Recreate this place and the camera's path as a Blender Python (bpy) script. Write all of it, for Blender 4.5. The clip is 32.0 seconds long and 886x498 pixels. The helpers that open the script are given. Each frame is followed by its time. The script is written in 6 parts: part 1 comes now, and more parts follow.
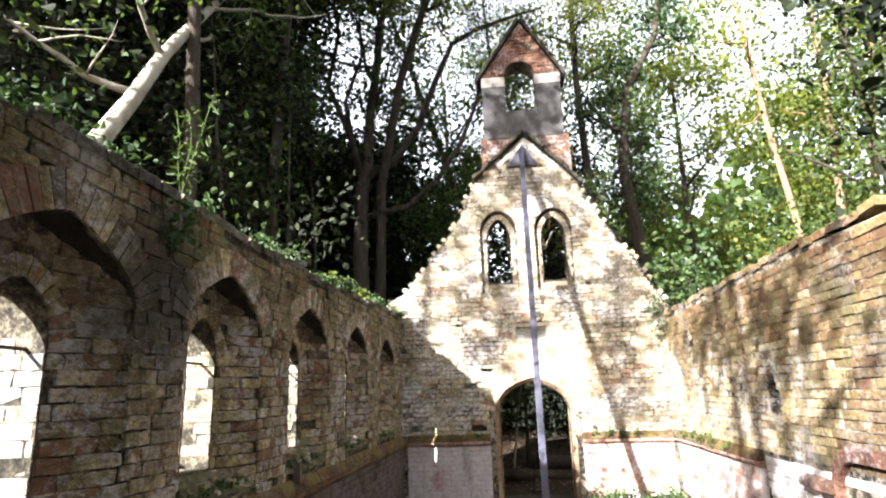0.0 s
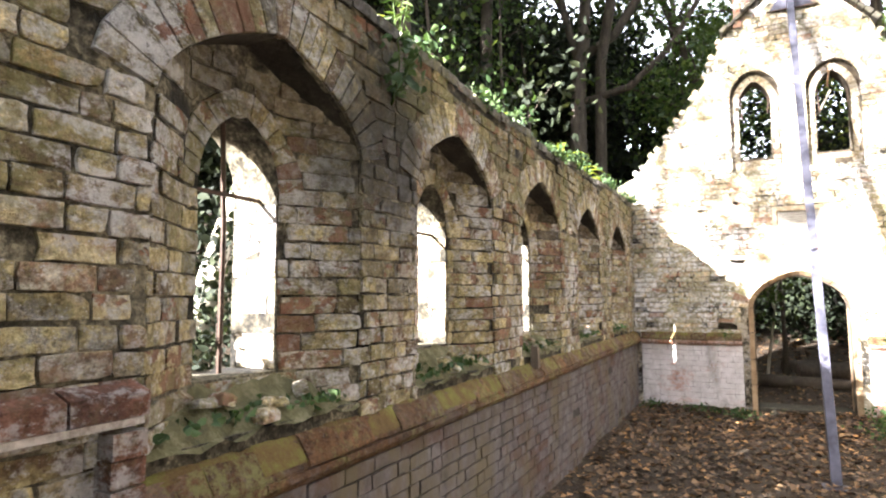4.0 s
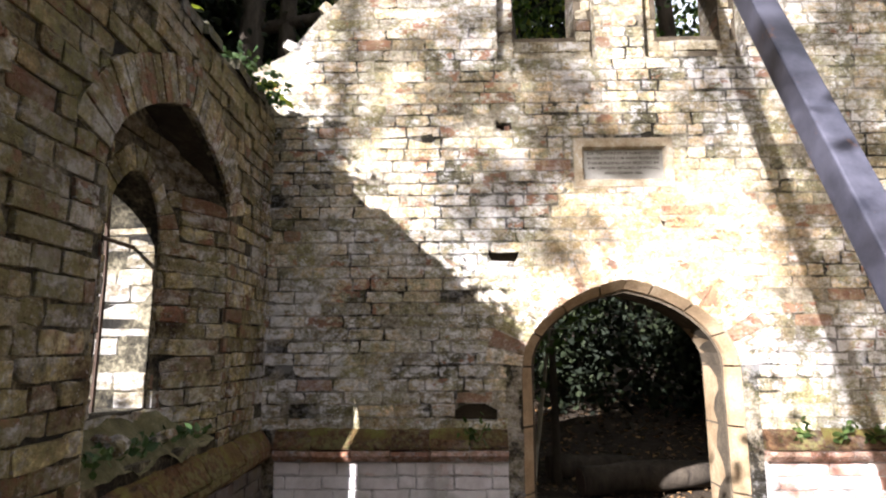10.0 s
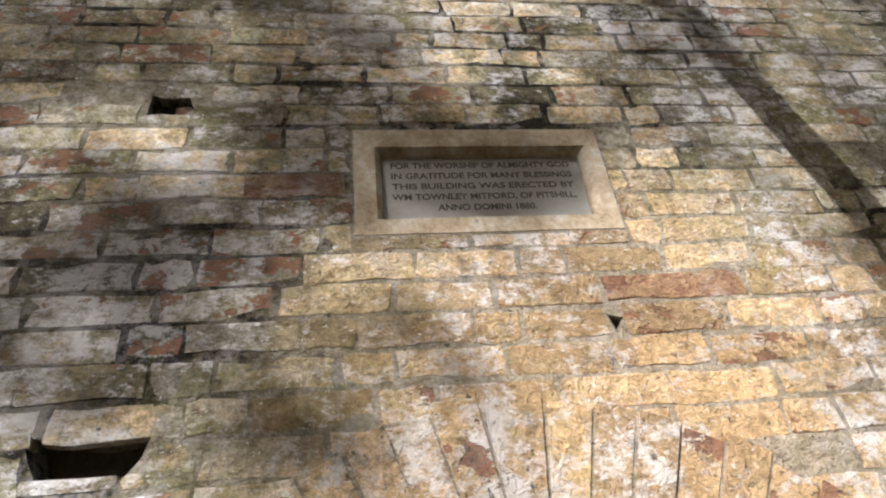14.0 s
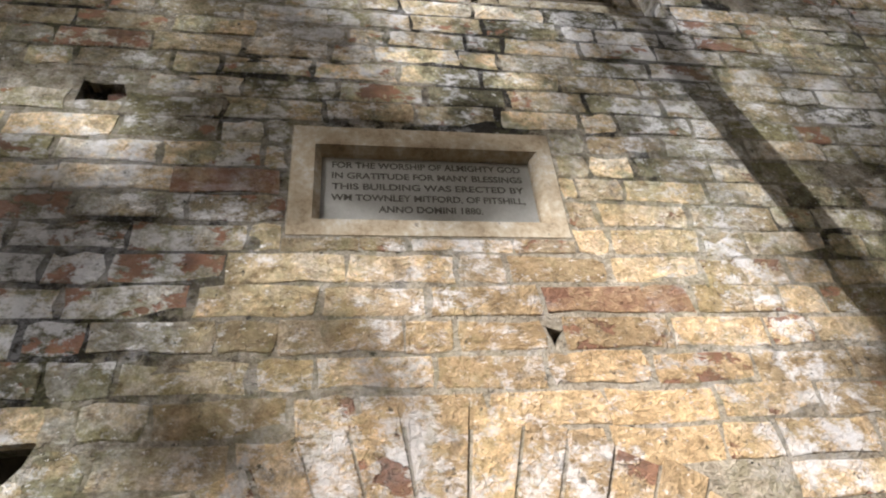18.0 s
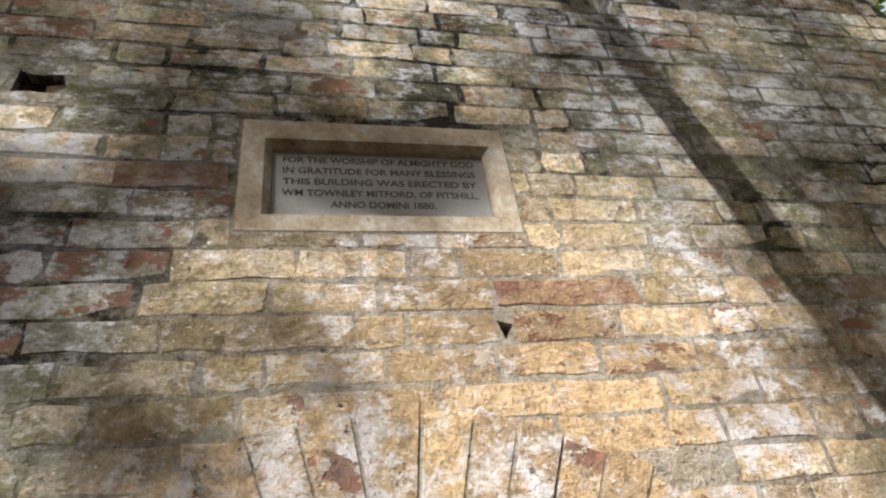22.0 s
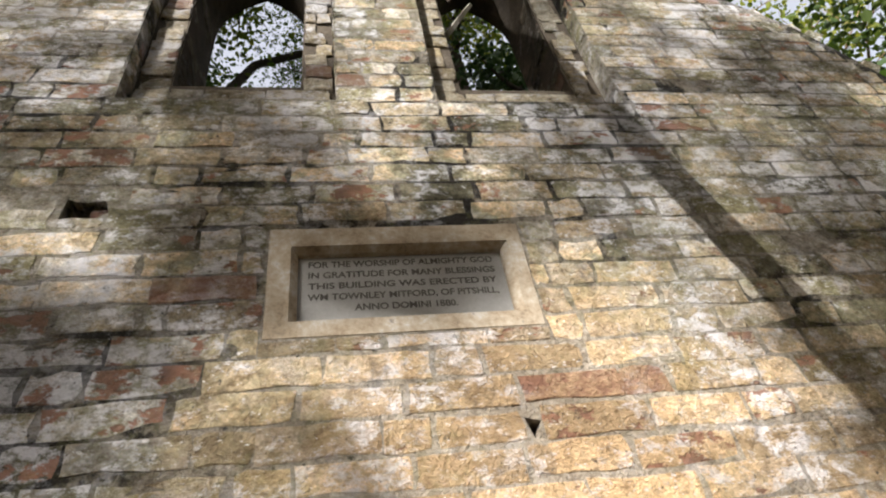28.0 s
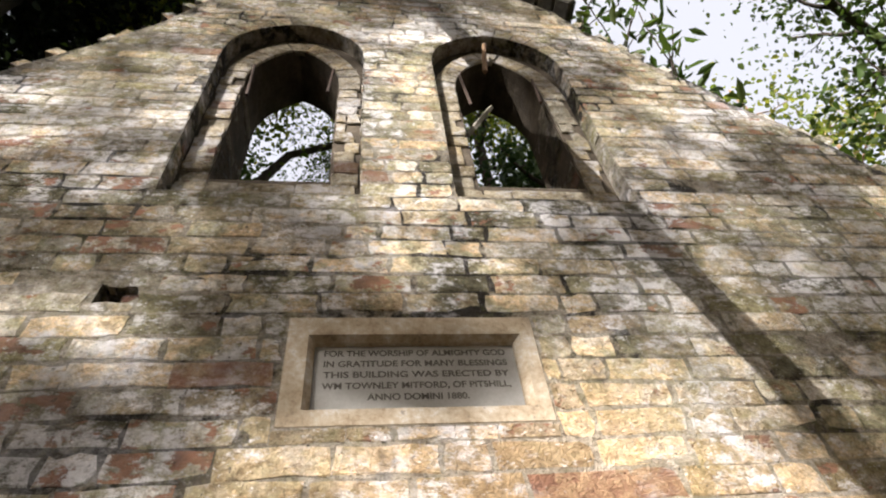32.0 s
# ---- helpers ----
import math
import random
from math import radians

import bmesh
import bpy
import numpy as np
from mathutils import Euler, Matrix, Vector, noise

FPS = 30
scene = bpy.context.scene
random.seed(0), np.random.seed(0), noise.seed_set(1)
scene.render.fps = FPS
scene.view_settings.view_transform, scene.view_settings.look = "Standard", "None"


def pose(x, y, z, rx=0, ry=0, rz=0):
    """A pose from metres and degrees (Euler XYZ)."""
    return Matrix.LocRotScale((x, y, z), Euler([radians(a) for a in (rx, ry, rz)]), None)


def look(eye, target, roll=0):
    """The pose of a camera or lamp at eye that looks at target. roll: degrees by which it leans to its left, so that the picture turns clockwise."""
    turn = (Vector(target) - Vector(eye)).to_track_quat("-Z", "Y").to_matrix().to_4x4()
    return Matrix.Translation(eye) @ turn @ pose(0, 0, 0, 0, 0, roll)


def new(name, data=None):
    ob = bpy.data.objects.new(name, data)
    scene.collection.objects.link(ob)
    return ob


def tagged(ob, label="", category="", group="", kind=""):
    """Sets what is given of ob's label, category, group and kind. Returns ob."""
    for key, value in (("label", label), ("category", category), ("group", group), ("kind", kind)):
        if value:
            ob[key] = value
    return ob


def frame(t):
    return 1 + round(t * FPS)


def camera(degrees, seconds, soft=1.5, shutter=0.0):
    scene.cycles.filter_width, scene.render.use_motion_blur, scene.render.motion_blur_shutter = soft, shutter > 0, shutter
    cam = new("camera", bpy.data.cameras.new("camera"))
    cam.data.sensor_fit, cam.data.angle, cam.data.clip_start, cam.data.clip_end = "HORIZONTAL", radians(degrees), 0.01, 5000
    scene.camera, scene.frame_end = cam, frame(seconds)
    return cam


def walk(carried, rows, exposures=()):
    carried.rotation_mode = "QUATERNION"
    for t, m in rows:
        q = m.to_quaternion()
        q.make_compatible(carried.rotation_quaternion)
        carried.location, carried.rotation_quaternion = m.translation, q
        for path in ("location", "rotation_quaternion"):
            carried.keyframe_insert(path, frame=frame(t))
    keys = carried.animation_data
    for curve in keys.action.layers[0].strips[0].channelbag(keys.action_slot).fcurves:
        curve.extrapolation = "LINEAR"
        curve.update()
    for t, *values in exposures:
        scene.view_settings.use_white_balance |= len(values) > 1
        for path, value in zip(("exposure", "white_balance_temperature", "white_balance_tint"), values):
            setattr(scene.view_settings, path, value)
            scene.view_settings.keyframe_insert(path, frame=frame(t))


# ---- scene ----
cam = camera(73.9, 32.0, soft=2.1)
PATH = [
    (0, (-0.276, -10.405, 1.794), (-0.497, -8.475, 2.269), -1.8),
    (0.5, (-0.323, -10.361, 1.807), (-0.679, -8.449, 2.271), -2.1),
    (1, (-0.359, -10.352, 1.79), (-0.885, -8.479, 2.255), -3.0),
    (1.5, (-0.344, -10.452, 1.758), (-1.188, -8.687, 2.173), -2.3),
    (2, (-0.384, -10.426, 1.764), (-1.364, -8.723, 2.139), -3.8),
    (2.5, (-0.392, -10.416, 1.747), (-1.458, -8.746, 2.017), -2.5),
    (4.5, (-0.73, -9.364, 1.593), (-1.511, -7.529, 1.736), 0.7),
    (5, (-0.645, -8.947, 1.56), (-1.253, -7.046, 1.695), 0.2),
    (5.5, (-0.694, -8.53, 1.485), (-1.197, -6.598, 1.603), 0.6),
    (6, (-0.755, -7.945, 1.463), (-1.0, -5.964, 1.597), 1.4),
    (6.5, (-0.851, -7.314, 1.42), (-1.079, -5.331, 1.539), 0.7),
    (7, (-0.861, -6.86, 1.396), (-0.926, -4.865, 1.526), 1.4),
    (7.5, (-0.911, -6.25, 1.465), (-0.998, -4.257, 1.606), 0.7),
    (8, (-0.918, -5.812, 1.445), (-0.893, -3.824, 1.664), 0.8),
    (8.5, (-0.907, -5.289, 1.464), (-0.872, -3.298, 1.642), 0.4),
    (9, (-0.848, -4.79, 1.473), (-0.971, -2.802, 1.656), -0.0),
    (9.5, (-0.957, -4.23, 1.537), (-0.998, -2.243, 1.76), -0.7),
    (10, (-1.075, -3.704, 1.599), (-1.115, -1.731, 1.923), -0.2),
    (10.5, (-1.055, -3.213, 1.601), (-0.92, -1.255, 1.985), 0.7),
    (11, (-0.874, -2.72, 1.485), (-0.777, -0.797, 2.026), 0.6),
    (11.5, (-0.758, -2.297, 1.583), (-0.539, -0.366, 2.052), -0.2),
    (12, (-0.593, -1.874, 1.62), (-0.156, -0.052, 2.321), -3.0),
    (12.5, (-0.448, -1.652, 1.715), (-0.235, 0.133, 2.592), -2.6),
    (13, (-0.33, -1.376, 1.752), (-0.223, 0.288, 2.858), 0.9),
    (13.5, (-0.306, -1.196, 1.824), (-0.007, 0.469, 2.891), -6.7),
    (15.5, (-0.17, -1.038, 1.87), (0.039, 0.6, 2.998), -5.5),
    (16, (-0.164, -1.039, 1.868), (0.093, 0.595, 2.993), -5.8),
    (16.5, (-0.166, -1.039, 1.866), (0.116, 0.602, 2.973), -6.0),
    (17, (-0.169, -1.041, 1.862), (0.125, 0.601, 2.965), -5.5),
    (17.5, (-0.171, -1.051, 1.864), (0.134, 0.586, 2.972), -5.7),
    (18, (-0.168, -1.056, 1.865), (0.157, 0.581, 2.967), -5.7),
    (18.5, (-0.166, -1.056, 1.862), (0.173, 0.582, 2.959), -6.2),
    (19, (-0.163, -1.056, 1.863), (0.205, 0.58, 2.953), -6.4),
    (19.5, (-0.157, -1.056, 1.863), (0.239, 0.587, 2.934), -6.8),
    (20, (-0.155, -1.055, 1.861), (0.253, 0.582, 2.934), -7.2),
    (20.5, (-0.149, -1.059, 1.863), (0.263, 0.577, 2.937), -7.5),
    (21, (-0.144, -1.061, 1.864), (0.274, 0.58, 2.929), -7.7),
    (21.5, (-0.143, -1.06, 1.862), (0.285, 0.579, 2.926), -8.0),
    (22, (-0.138, -1.062, 1.862), (0.3, 0.567, 2.937), -8.2),
    (22.5, (-0.133, -1.063, 1.861), (0.318, 0.568, 2.927), -8.6),
    (23, (-0.13, -1.067, 1.861), (0.333, 0.559, 2.929), -8.7),
    (23.5, (-0.127, -1.07, 1.862), (0.345, 0.555, 2.929), -8.4),
    (24, (-0.125, -1.066, 1.861), (0.373, 0.555, 2.92), -8.1),
    (24.5, (-0.125, -1.069, 1.86), (0.377, 0.555, 2.914), -8.2),
    (25, (-0.112, -1.075, 1.859), (0.418, 0.546, 2.905), -8.7),
    (25.5, (-0.104, -1.076, 1.858), (0.424, 0.548, 2.9), -8.7),
    (27.5, (-0.105, -1.064, 1.856), (0.346, 0.516, 2.996), -9.6),
    (28, (-0.118, -1.116, 1.879), (0.218, 0.37, 3.175), -10.2),
    (28.5, (-0.073, -1.151, 1.868), (0.154, 0.177, 3.346), -10.1),
    (29, (-0.11, -1.189, 1.88), (0.029, -0.02, 3.497), -8.7),
    (29.5, (-0.112, -1.239, 1.885), (-0.026, -0.156, 3.563), -8.8),
    (30, (-0.113, -1.253, 1.889), (-0.067, -0.236, 3.61), -7.8),
    (30.5, (-0.118, -1.273, 1.882), (-0.041, -0.321, 3.639), -9.0),
    (31, (-0.103, -1.276, 1.881), (-0.003, -0.297, 3.623), -9.7),
    (31.5, (-0.104, -1.224, 1.874), (0.083, -0.114, 3.527), -9.5),
    (32, (-0.102, -1.162, 1.856), (0.158, 0.124, 3.366), -7.9),
]
walk(cam, [(t, look(eye, target, roll)) for t, eye, target, roll in PATH],
     exposures=[(0, 2.6, 6250, 16), (1, 2.95, 6250, 16), (2, 4.0, 6300, 15), (2.5, 4.0, 6300, 15), (4.5, 3.85, 6300, 15), (5.5, 3.45, 6250, 15), (6, 3.15, 6250, 16), (7.5, 2.7, 6250, 16), (9, 2.4, 6250, 17), (11, 2.05, 6250, 17), (12.5, 1.3, 6300, 15), (14, 0.95, 6300, 14), (16, 1.02, 6100, 13), (20, 0.97, 6080, 12), (25, 0.78, 6080, 12), (28, 1.1, 6250, 13), (30, 1.42, 6600, 15), (32, 1.4, 6450, 15)])


# ---------------------------------------------------------------- light
SUN_WAY = Vector((1.0, 1.38, -0.93)).normalized()      # the way the sunlight travels
world = bpy.data.worlds.new("sky")
scene.world = world
world.use_nodes = True
wn = world.node_tree.nodes
wl = world.node_tree.links
sky = wn.new("ShaderNodeTexSky")
sky.sky_type = "NISHITA"
sky.sun_disc = False
sky.sun_elevation = math.asin(-SUN_WAY.z)
sky.sun_rotation = math.atan2(-SUN_WAY.x, -SUN_WAY.y)
sky.air_density, sky.dust_density, sky.ozone_density = 1.1, 4.0, 1.0
wn["Background"].inputs["Strength"].default_value = 0.086
haze = wn.new("ShaderNodeMix")                          # thin bright cloud over the whole sky
haze.data_type = "RGBA"
haze.inputs[0].default_value = 0.58
haze.inputs[7].default_value = (6.2, 6.2, 6.2, 1)
wl.new(sky.outputs["Color"], haze.inputs[6])
wl.new(haze.outputs[2], wn["Background"].inputs["Color"])
sun = new("sun", bpy.data.lights.new("sun", "SUN"))
sun.data.energy, sun.data.angle, sun.data.color = 5.0, radians(0.55), (1.0, 0.975, 0.935)
sun.matrix_world = look(-SUN_WAY * 40, (0, 0, 0))


# ---------------------------------------------------------------- materials
def material(name, rough=0.85):
    m = bpy.data.materials.new(name)
    m.use_nodes = True
    n, l = m.node_tree.nodes, m.node_tree.links
    b = n["Principled BSDF"]
    b.inputs["Roughness"].default_value = rough
    b.inputs["Specular IOR Level"].default_value = 0.25
    return m, n, l, b


def place(n):
    return n.new("ShaderNodeNewGeometry").outputs["Position"]


def noise_of(n, l, vec, scale, detail=4.0, rough=0.6, stretch=None):
    t = n.new("ShaderNodeTexNoise")
    t.inputs["Scale"].default_value, t.inputs["Detail"].default_value, t.inputs["Roughness"].default_value = scale, detail, rough
    if stretch:
        v = n.new("ShaderNodeVectorMath")
        v.operation = "MULTIPLY"
        l.new(vec, v.inputs[0])
        v.inputs[1].default_value = stretch
        vec = v.outputs[0]
    l.new(vec, t.inputs["Vector"])
    return t.outputs["Fac"]


def ramp(n, l, fac, stops, mode="LINEAR"):
    r = n.new("ShaderNodeValToRGB")
    r.color_ramp.interpolation = mode
    e = r.color_ramp.elements
    while len(e) < len(stops):
        e.new(0.5)
    for k, (p, c) in zip(e, stops):
        k.position = p
        k.color = (*c, 1) if len(c) == 3 else c
    l.new(fac, r.inputs["Fac"])
    return r.outputs["Color"]


def grey(a):
    return (a, a, a)


def blend(n, l, fac, a, b, mode="MIX"):
    x = n.new("ShaderNodeMix")
    x.data_type, x.blend_type = "RGBA", mode
    for s, v in ((x.inputs[0], fac), (x.inputs[6], a), (x.inputs[7], b)):
        if isinstance(v, (int, float)):
            s.default_value = v
        elif isinstance(v, tuple):
            s.default_value = (*v, 1)
        else:
            l.new(v, s)
    return x.outputs[2]


def calc(n, l, op, a, b=0.0, c=0.0):
    x = n.new("ShaderNodeMath")
    x.operation = op
    for s, v in zip(x.inputs, (a, b, c)):
        if isinstance(v, (int, float)):
            s.default_value = v
        else:
            l.new(v, s)
    return x.outputs[0]


def relief(n, l, b, height, strength=0.5, distance=0.01):
    x = n.new("ShaderNodeBump")
    x.inputs["Strength"].default_value, x.inputs["Distance"].default_value = strength, distance
    l.new(height, x.inputs["Height"])
    l.new(x.outputs["Normal"], b.inputs["Normal"])


def piece_random(n, l):
    """A number of its own for each piece, be it an object or an island of a joined mesh."""
    o = n.new("ShaderNodeObjectInfo").outputs["Random"]
    i = n.new("ShaderNodeNewGeometry").outputs["Random Per Island"]
    return calc(n, l, "FRACT", calc(n, l, "ADD", o, i))


def brick_material(name, palette, lime=0.45, moss=0.25, soot=0.3, tint_area=None, red=0.05, vary=0.5, late=False, gain=1.0):
    """Old brick: tones that run on from brick to brick, a few red ones, lime smears, dark pits and moss."""
    m, n, l, b = material(name, 0.92)
    p = place(n)
    r = piece_random(n, l)
    drift = calc(n, l, "ADD", calc(n, l, "MULTIPLY", noise_of(n, l, p, 2.2, 4, 0.6), 0.6), calc(n, l, "MULTIPLY", noise_of(n, l, p, 10.0, 6, 0.72), 0.4))
    col = ramp(n, l, calc(n, l, "ADD", calc(n, l, "MULTIPLY", r, vary), calc(n, l, "SUBTRACT", calc(n, l, "MULTIPLY", drift, 2.3), 0.65 + vary * 0.5)), palette)
    if red:
        hue = calc(n, l, "FRACT", calc(n, l, "MULTIPLY", r, 37.0))
        worn = calc(n, l, "ADD", calc(n, l, "MULTIPLY", noise_of(n, l, p, 9, 6, 0.68, (1.0, 1.0, 1.5)), 0.55), calc(n, l, "ADD", calc(n, l, "MULTIPLY", noise_of(n, l, p, 1.3, 3), 0.3), calc(n, l, "MULTIPLY", hue, 0.15)))
        edge = 0.645 - 0.4 * red
        spall = ramp(n, l, worn, [(edge, grey(0)), (edge + 0.014, grey(0.9))])
        raw = ramp(n, l, noise_of(n, l, p, 14, 4), [(0.35, (0.13, 0.065, 0.042)), (0.6, (0.26, 0.125, 0.075))])
    if tint_area:                                                # a tinted area round a centre, its edge broken by noise
        centre, size, tint = tint_area
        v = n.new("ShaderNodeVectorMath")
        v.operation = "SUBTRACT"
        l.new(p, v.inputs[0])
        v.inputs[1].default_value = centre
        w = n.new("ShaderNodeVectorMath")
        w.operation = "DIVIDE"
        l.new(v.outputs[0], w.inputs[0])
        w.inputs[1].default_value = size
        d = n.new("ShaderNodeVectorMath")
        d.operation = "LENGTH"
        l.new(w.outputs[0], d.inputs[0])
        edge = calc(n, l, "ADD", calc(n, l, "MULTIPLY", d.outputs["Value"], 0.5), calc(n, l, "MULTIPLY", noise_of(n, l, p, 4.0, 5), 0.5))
        tinted = ramp(n, l, edge, [(0.42, grey(0.85)), (0.74, grey(0))])
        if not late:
            col = blend(n, l, tinted, col, tint)
    tone = noise_of(n, l, p, 1.1, 5)
    col = blend(n, l, 1.0, col, ramp(n, l, tone, [(0.3, (0.52, 0.53, 0.52)), (0.7, (1.22, 1.17, 1.1))]), "MULTIPLY")
    shade = calc(n, l, "FRACT", calc(n, l, "MULTIPLY", r, 11.0))
    col = blend(n, l, 1.0, col, ramp(n, l, shade, [(0.0, grey(1.0 - vary * 0.55)), (1.0, grey(1.0 + vary * 0.3))]), "MULTIPLY")
    grain = noise_of(n, l, p, 75, 6, 0.75)
    col = blend(n, l, 0.8, col, ramp(n, l, grain, [(0.3, grey(0.5)), (0.7, grey(1.35))]), "MULTIPLY")
    fine = noise_of(n, l, p, 210, 3, 0.7)
    col = blend(n, l, 0.4, col, ramp(n, l, fine, [(0.3, grey(0.6)), (0.7, grey(1.3))]), "MULTIPLY")
    blotch = noise_of(n, l, p, 13, 7, 0.75)
    mottle = noise_of(n, l, p, 24, 7, 0.78, (1.0, 1.0, 1.3))
    col = blend(n, l, 0.85, col, ramp(n, l, mottle, [(0.36, (0.26, 0.20, 0.13)), (0.46, (0.80, 0.75, 0.68)), (0.55, (1.14, 1.13, 1.12)), (0.66, (1.55, 1.55, 1.56))]), "MULTIPLY")
    if lime:
        sm = calc(n, l, "ADD", calc(n, l, "MULTIPLY", noise_of(n, l, p, 1.7, 4), 0.4), calc(n, l, "MULTIPLY", noise_of(n, l, p, 13, 8, 0.78, (1.0, 1.0, 1.5)), 0.6))
        wash = ramp(n, l, noise_of(n, l, p, 6, 5, 0.7), [(0.35, (0.44, 0.43, 0.435)), (0.65, (0.64, 0.625, 0.615))])
        col = blend(n, l, ramp(n, l, sm, [(0.503, grey(0)), (0.565, grey(lime))]), col, wash)
        flecks = noise_of(n, l, p, 34, 6, 0.75, (1.0, 1.0, 1.6))
        col = blend(n, l, ramp(n, l, flecks, [(0.60, grey(0)), (0.635, grey(lime * 0.8))]), col, (0.66, 0.64, 0.61))
    if tint_area and not late:
        col = blend(n, l, calc(n, l, "MULTIPLY", tinted, 0.3), col, tint)
    if red:
        col = blend(n, l, spall, col, raw)
    if soot:
        pits = ramp(n, l, noise_of(n, l, p, 38, 4, 0.7), [(0.32, grey(soot)), (0.38, grey(0))])
        col = blend(n, l, pits, col, (0.05, 0.045, 0.035))
        col = blend(n, l, ramp(n, l, blotch, [(0.27, grey(soot)), (0.45, grey(0))]), col, (0.06, 0.055, 0.045))
        col = blend(n, l, ramp(n, l, noise_of(n, l, p, 0.8, 6, 0.75), [(0.52, grey(0)), (0.70, grey(soot * 0.7))]), col, (0.10, 0.095, 0.075))
    if moss:
        ms = calc(n, l, "MULTIPLY", noise_of(n, l, p, 2.1, 5), noise_of(n, l, p, 30, 5, 0.7))
        col = blend(n, l, ramp(n, l, ms, [(0.24, grey(0)), (0.34, grey(moss))]), col, (0.175, 0.165, 0.065))
    if red:
        whole = calc(n, l, "MULTIPLY", calc(n, l, "LESS_THAN", calc(n, l, "FRACT", calc(n, l, "MULTIPLY", r, 53.0)), red * 0.22), ramp(n, l, blotch, [(0.4, grey(0.9)), (0.62, grey(0.35))]))
        col = blend(n, l, whole, col, (0.165, 0.082, 0.05))
    if tint_area and late:
        col = blend(n, l, tinted, col, tint)
    if gain != 1.0:
        col = blend(n, l, 1.0, col, grey(gain), "MULTIPLY")
    l.new(col, b.inputs["Base Color"])
    height = calc(n, l, "ADD", calc(n, l, "MULTIPLY", blotch, 2.0), grain)
    if red:
        height = calc(n, l, "SUBTRACT", height, calc(n, l, "MULTIPLY", spall, 0.5))
    relief(n, l, b, height, 1.0, 0.016)
    return m


def rough_material(name, stops, scale=6.0, fine=60.0, bump=0.6, rough=0.9, stretch=None, dist=0.01, specks=None):
    m, n, l, b = material(name, rough)
    p = place(n)
    a = noise_of(n, l, p, scale, 6, 0.65, stretch)
    f = noise_of(n, l, p, fine, 5, 0.7, stretch)
    col = ramp(n, l, calc(n, l, "ADD", calc(n, l, "MULTIPLY", a, 0.65), calc(n, l, "MULTIPLY", f, 0.35)), stops)
    if specks:
        col = blend(n, l, ramp(n, l, noise_of(n, l, p, specks[0], 3), [(specks[1], grey(0)), (specks[1] + 0.05, grey(specks[2]))]), col, specks[3])
    l.new(col, b.inputs["Base Color"])
    relief(n, l, b, calc(n, l, "ADD", a, calc(n, l, "MULTIPLY", f, 0.5)), bump, dist)
    return m


def leaf_material(name, palette, trans=0.35, rough=0.55):
    m, n, l, b = material(name, rough)
    r = n.new("ShaderNodeNewGeometry").outputs["Random Per Island"]
    col = ramp(n, l, r, palette)
    col = blend(n, l, 1.0, col, ramp(n, l, noise_of(n, l, place(n), 0.7, 3), [(0.3, grey(0.65)), (0.7, grey(1.25))]), "MULTIPLY")
    l.new(col, b.inputs["Base Color"])
    t = n.new("ShaderNodeBsdfTranslucent")
    l.new(blend(n, l, 1.0, col, (1.25, 1.3, 0.6), "MULTIPLY"), t.inputs["Color"])
    x = n.new("ShaderNodeMixShader")
    x.inputs["Fac"].default_value = trans
    l.new(b.outputs["BSDF"], x.inputs[1])
    l.new(t.outputs["BSDF"], x.inputs[2])
    l.new(x.outputs["Shader"], n["Material Output"].inputs["Surface"])
    return m


BUFF = [(0.0, (0.10, 0.095, 0.06)), (0.14, (0.26, 0.245, 0.165)), (0.26, (0.47, 0.395, 0.27)), (0.40, (0.385, 0.37, 0.335)), (0.52, (0.28, 0.27, 0.18)), (0.64, (0.48, 0.375, 0.24)), (0.78, (0.47, 0.45, 0.405)), (0.92, (0.22, 0.205, 0.12))]
DULL = [(p, (c[0] * 1.0, c[1] * 0.95, c[2] * 0.7)) for p, c in BUFF]
MAT_GABLE = brick_material("weathered buff brick", BUFF, lime=0.9, moss=0.25, soot=0.85, tint_area=((0.3, 0.0, 2.15), (0.95, 2.0, 0.75), (0.47, 0.325, 0.18)), red=0.145, vary=0.8, gain=1.55)
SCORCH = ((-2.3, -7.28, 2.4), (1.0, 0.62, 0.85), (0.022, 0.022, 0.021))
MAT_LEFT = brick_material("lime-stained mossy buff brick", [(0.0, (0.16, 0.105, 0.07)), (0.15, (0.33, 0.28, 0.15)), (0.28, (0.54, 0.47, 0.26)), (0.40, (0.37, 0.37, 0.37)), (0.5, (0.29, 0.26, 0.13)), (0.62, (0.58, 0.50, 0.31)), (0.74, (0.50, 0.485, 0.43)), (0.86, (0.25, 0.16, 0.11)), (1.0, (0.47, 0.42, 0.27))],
                          lime=0.8, moss=0.6, soot=0.7, tint_area=SCORCH, red=0.16, vary=0.9, late=True, gain=0.99)
MAT_LEFT_TOP = brick_material("darker weathered brick", [(p, tuple(q * 0.72 for q in c)) for p, c in DULL], lime=0.4, moss=0.9, soot=0.75, tint_area=SCORCH, red=0.16, vary=0.7, late=True)
MAT_WALL_CAP = brick_material("dark grey weathered coping brick", [(0.0, (0.05, 0.05, 0.05)), (0.4, (0.12, 0.115, 0.105)), (0.8, (0.20, 0.19, 0.17))], lime=0.2, moss=0.6, soot=0.7, red=0.03, vary=0.5)
# upper brick of the right wall: moss, with shade painted into the tone
MAT_RIGHT = brick_material("dark-topped ochre brick", [(0.0, (0.17, 0.11, 0.055)), (0.3, (0.31, 0.215, 0.10)), (0.55, (0.36, 0.27, 0.14)), (0.8, (0.25, 0.15, 0.07))], lime=0.3, moss=0.85, soot=0.7, red=0.15, vary=0.7)
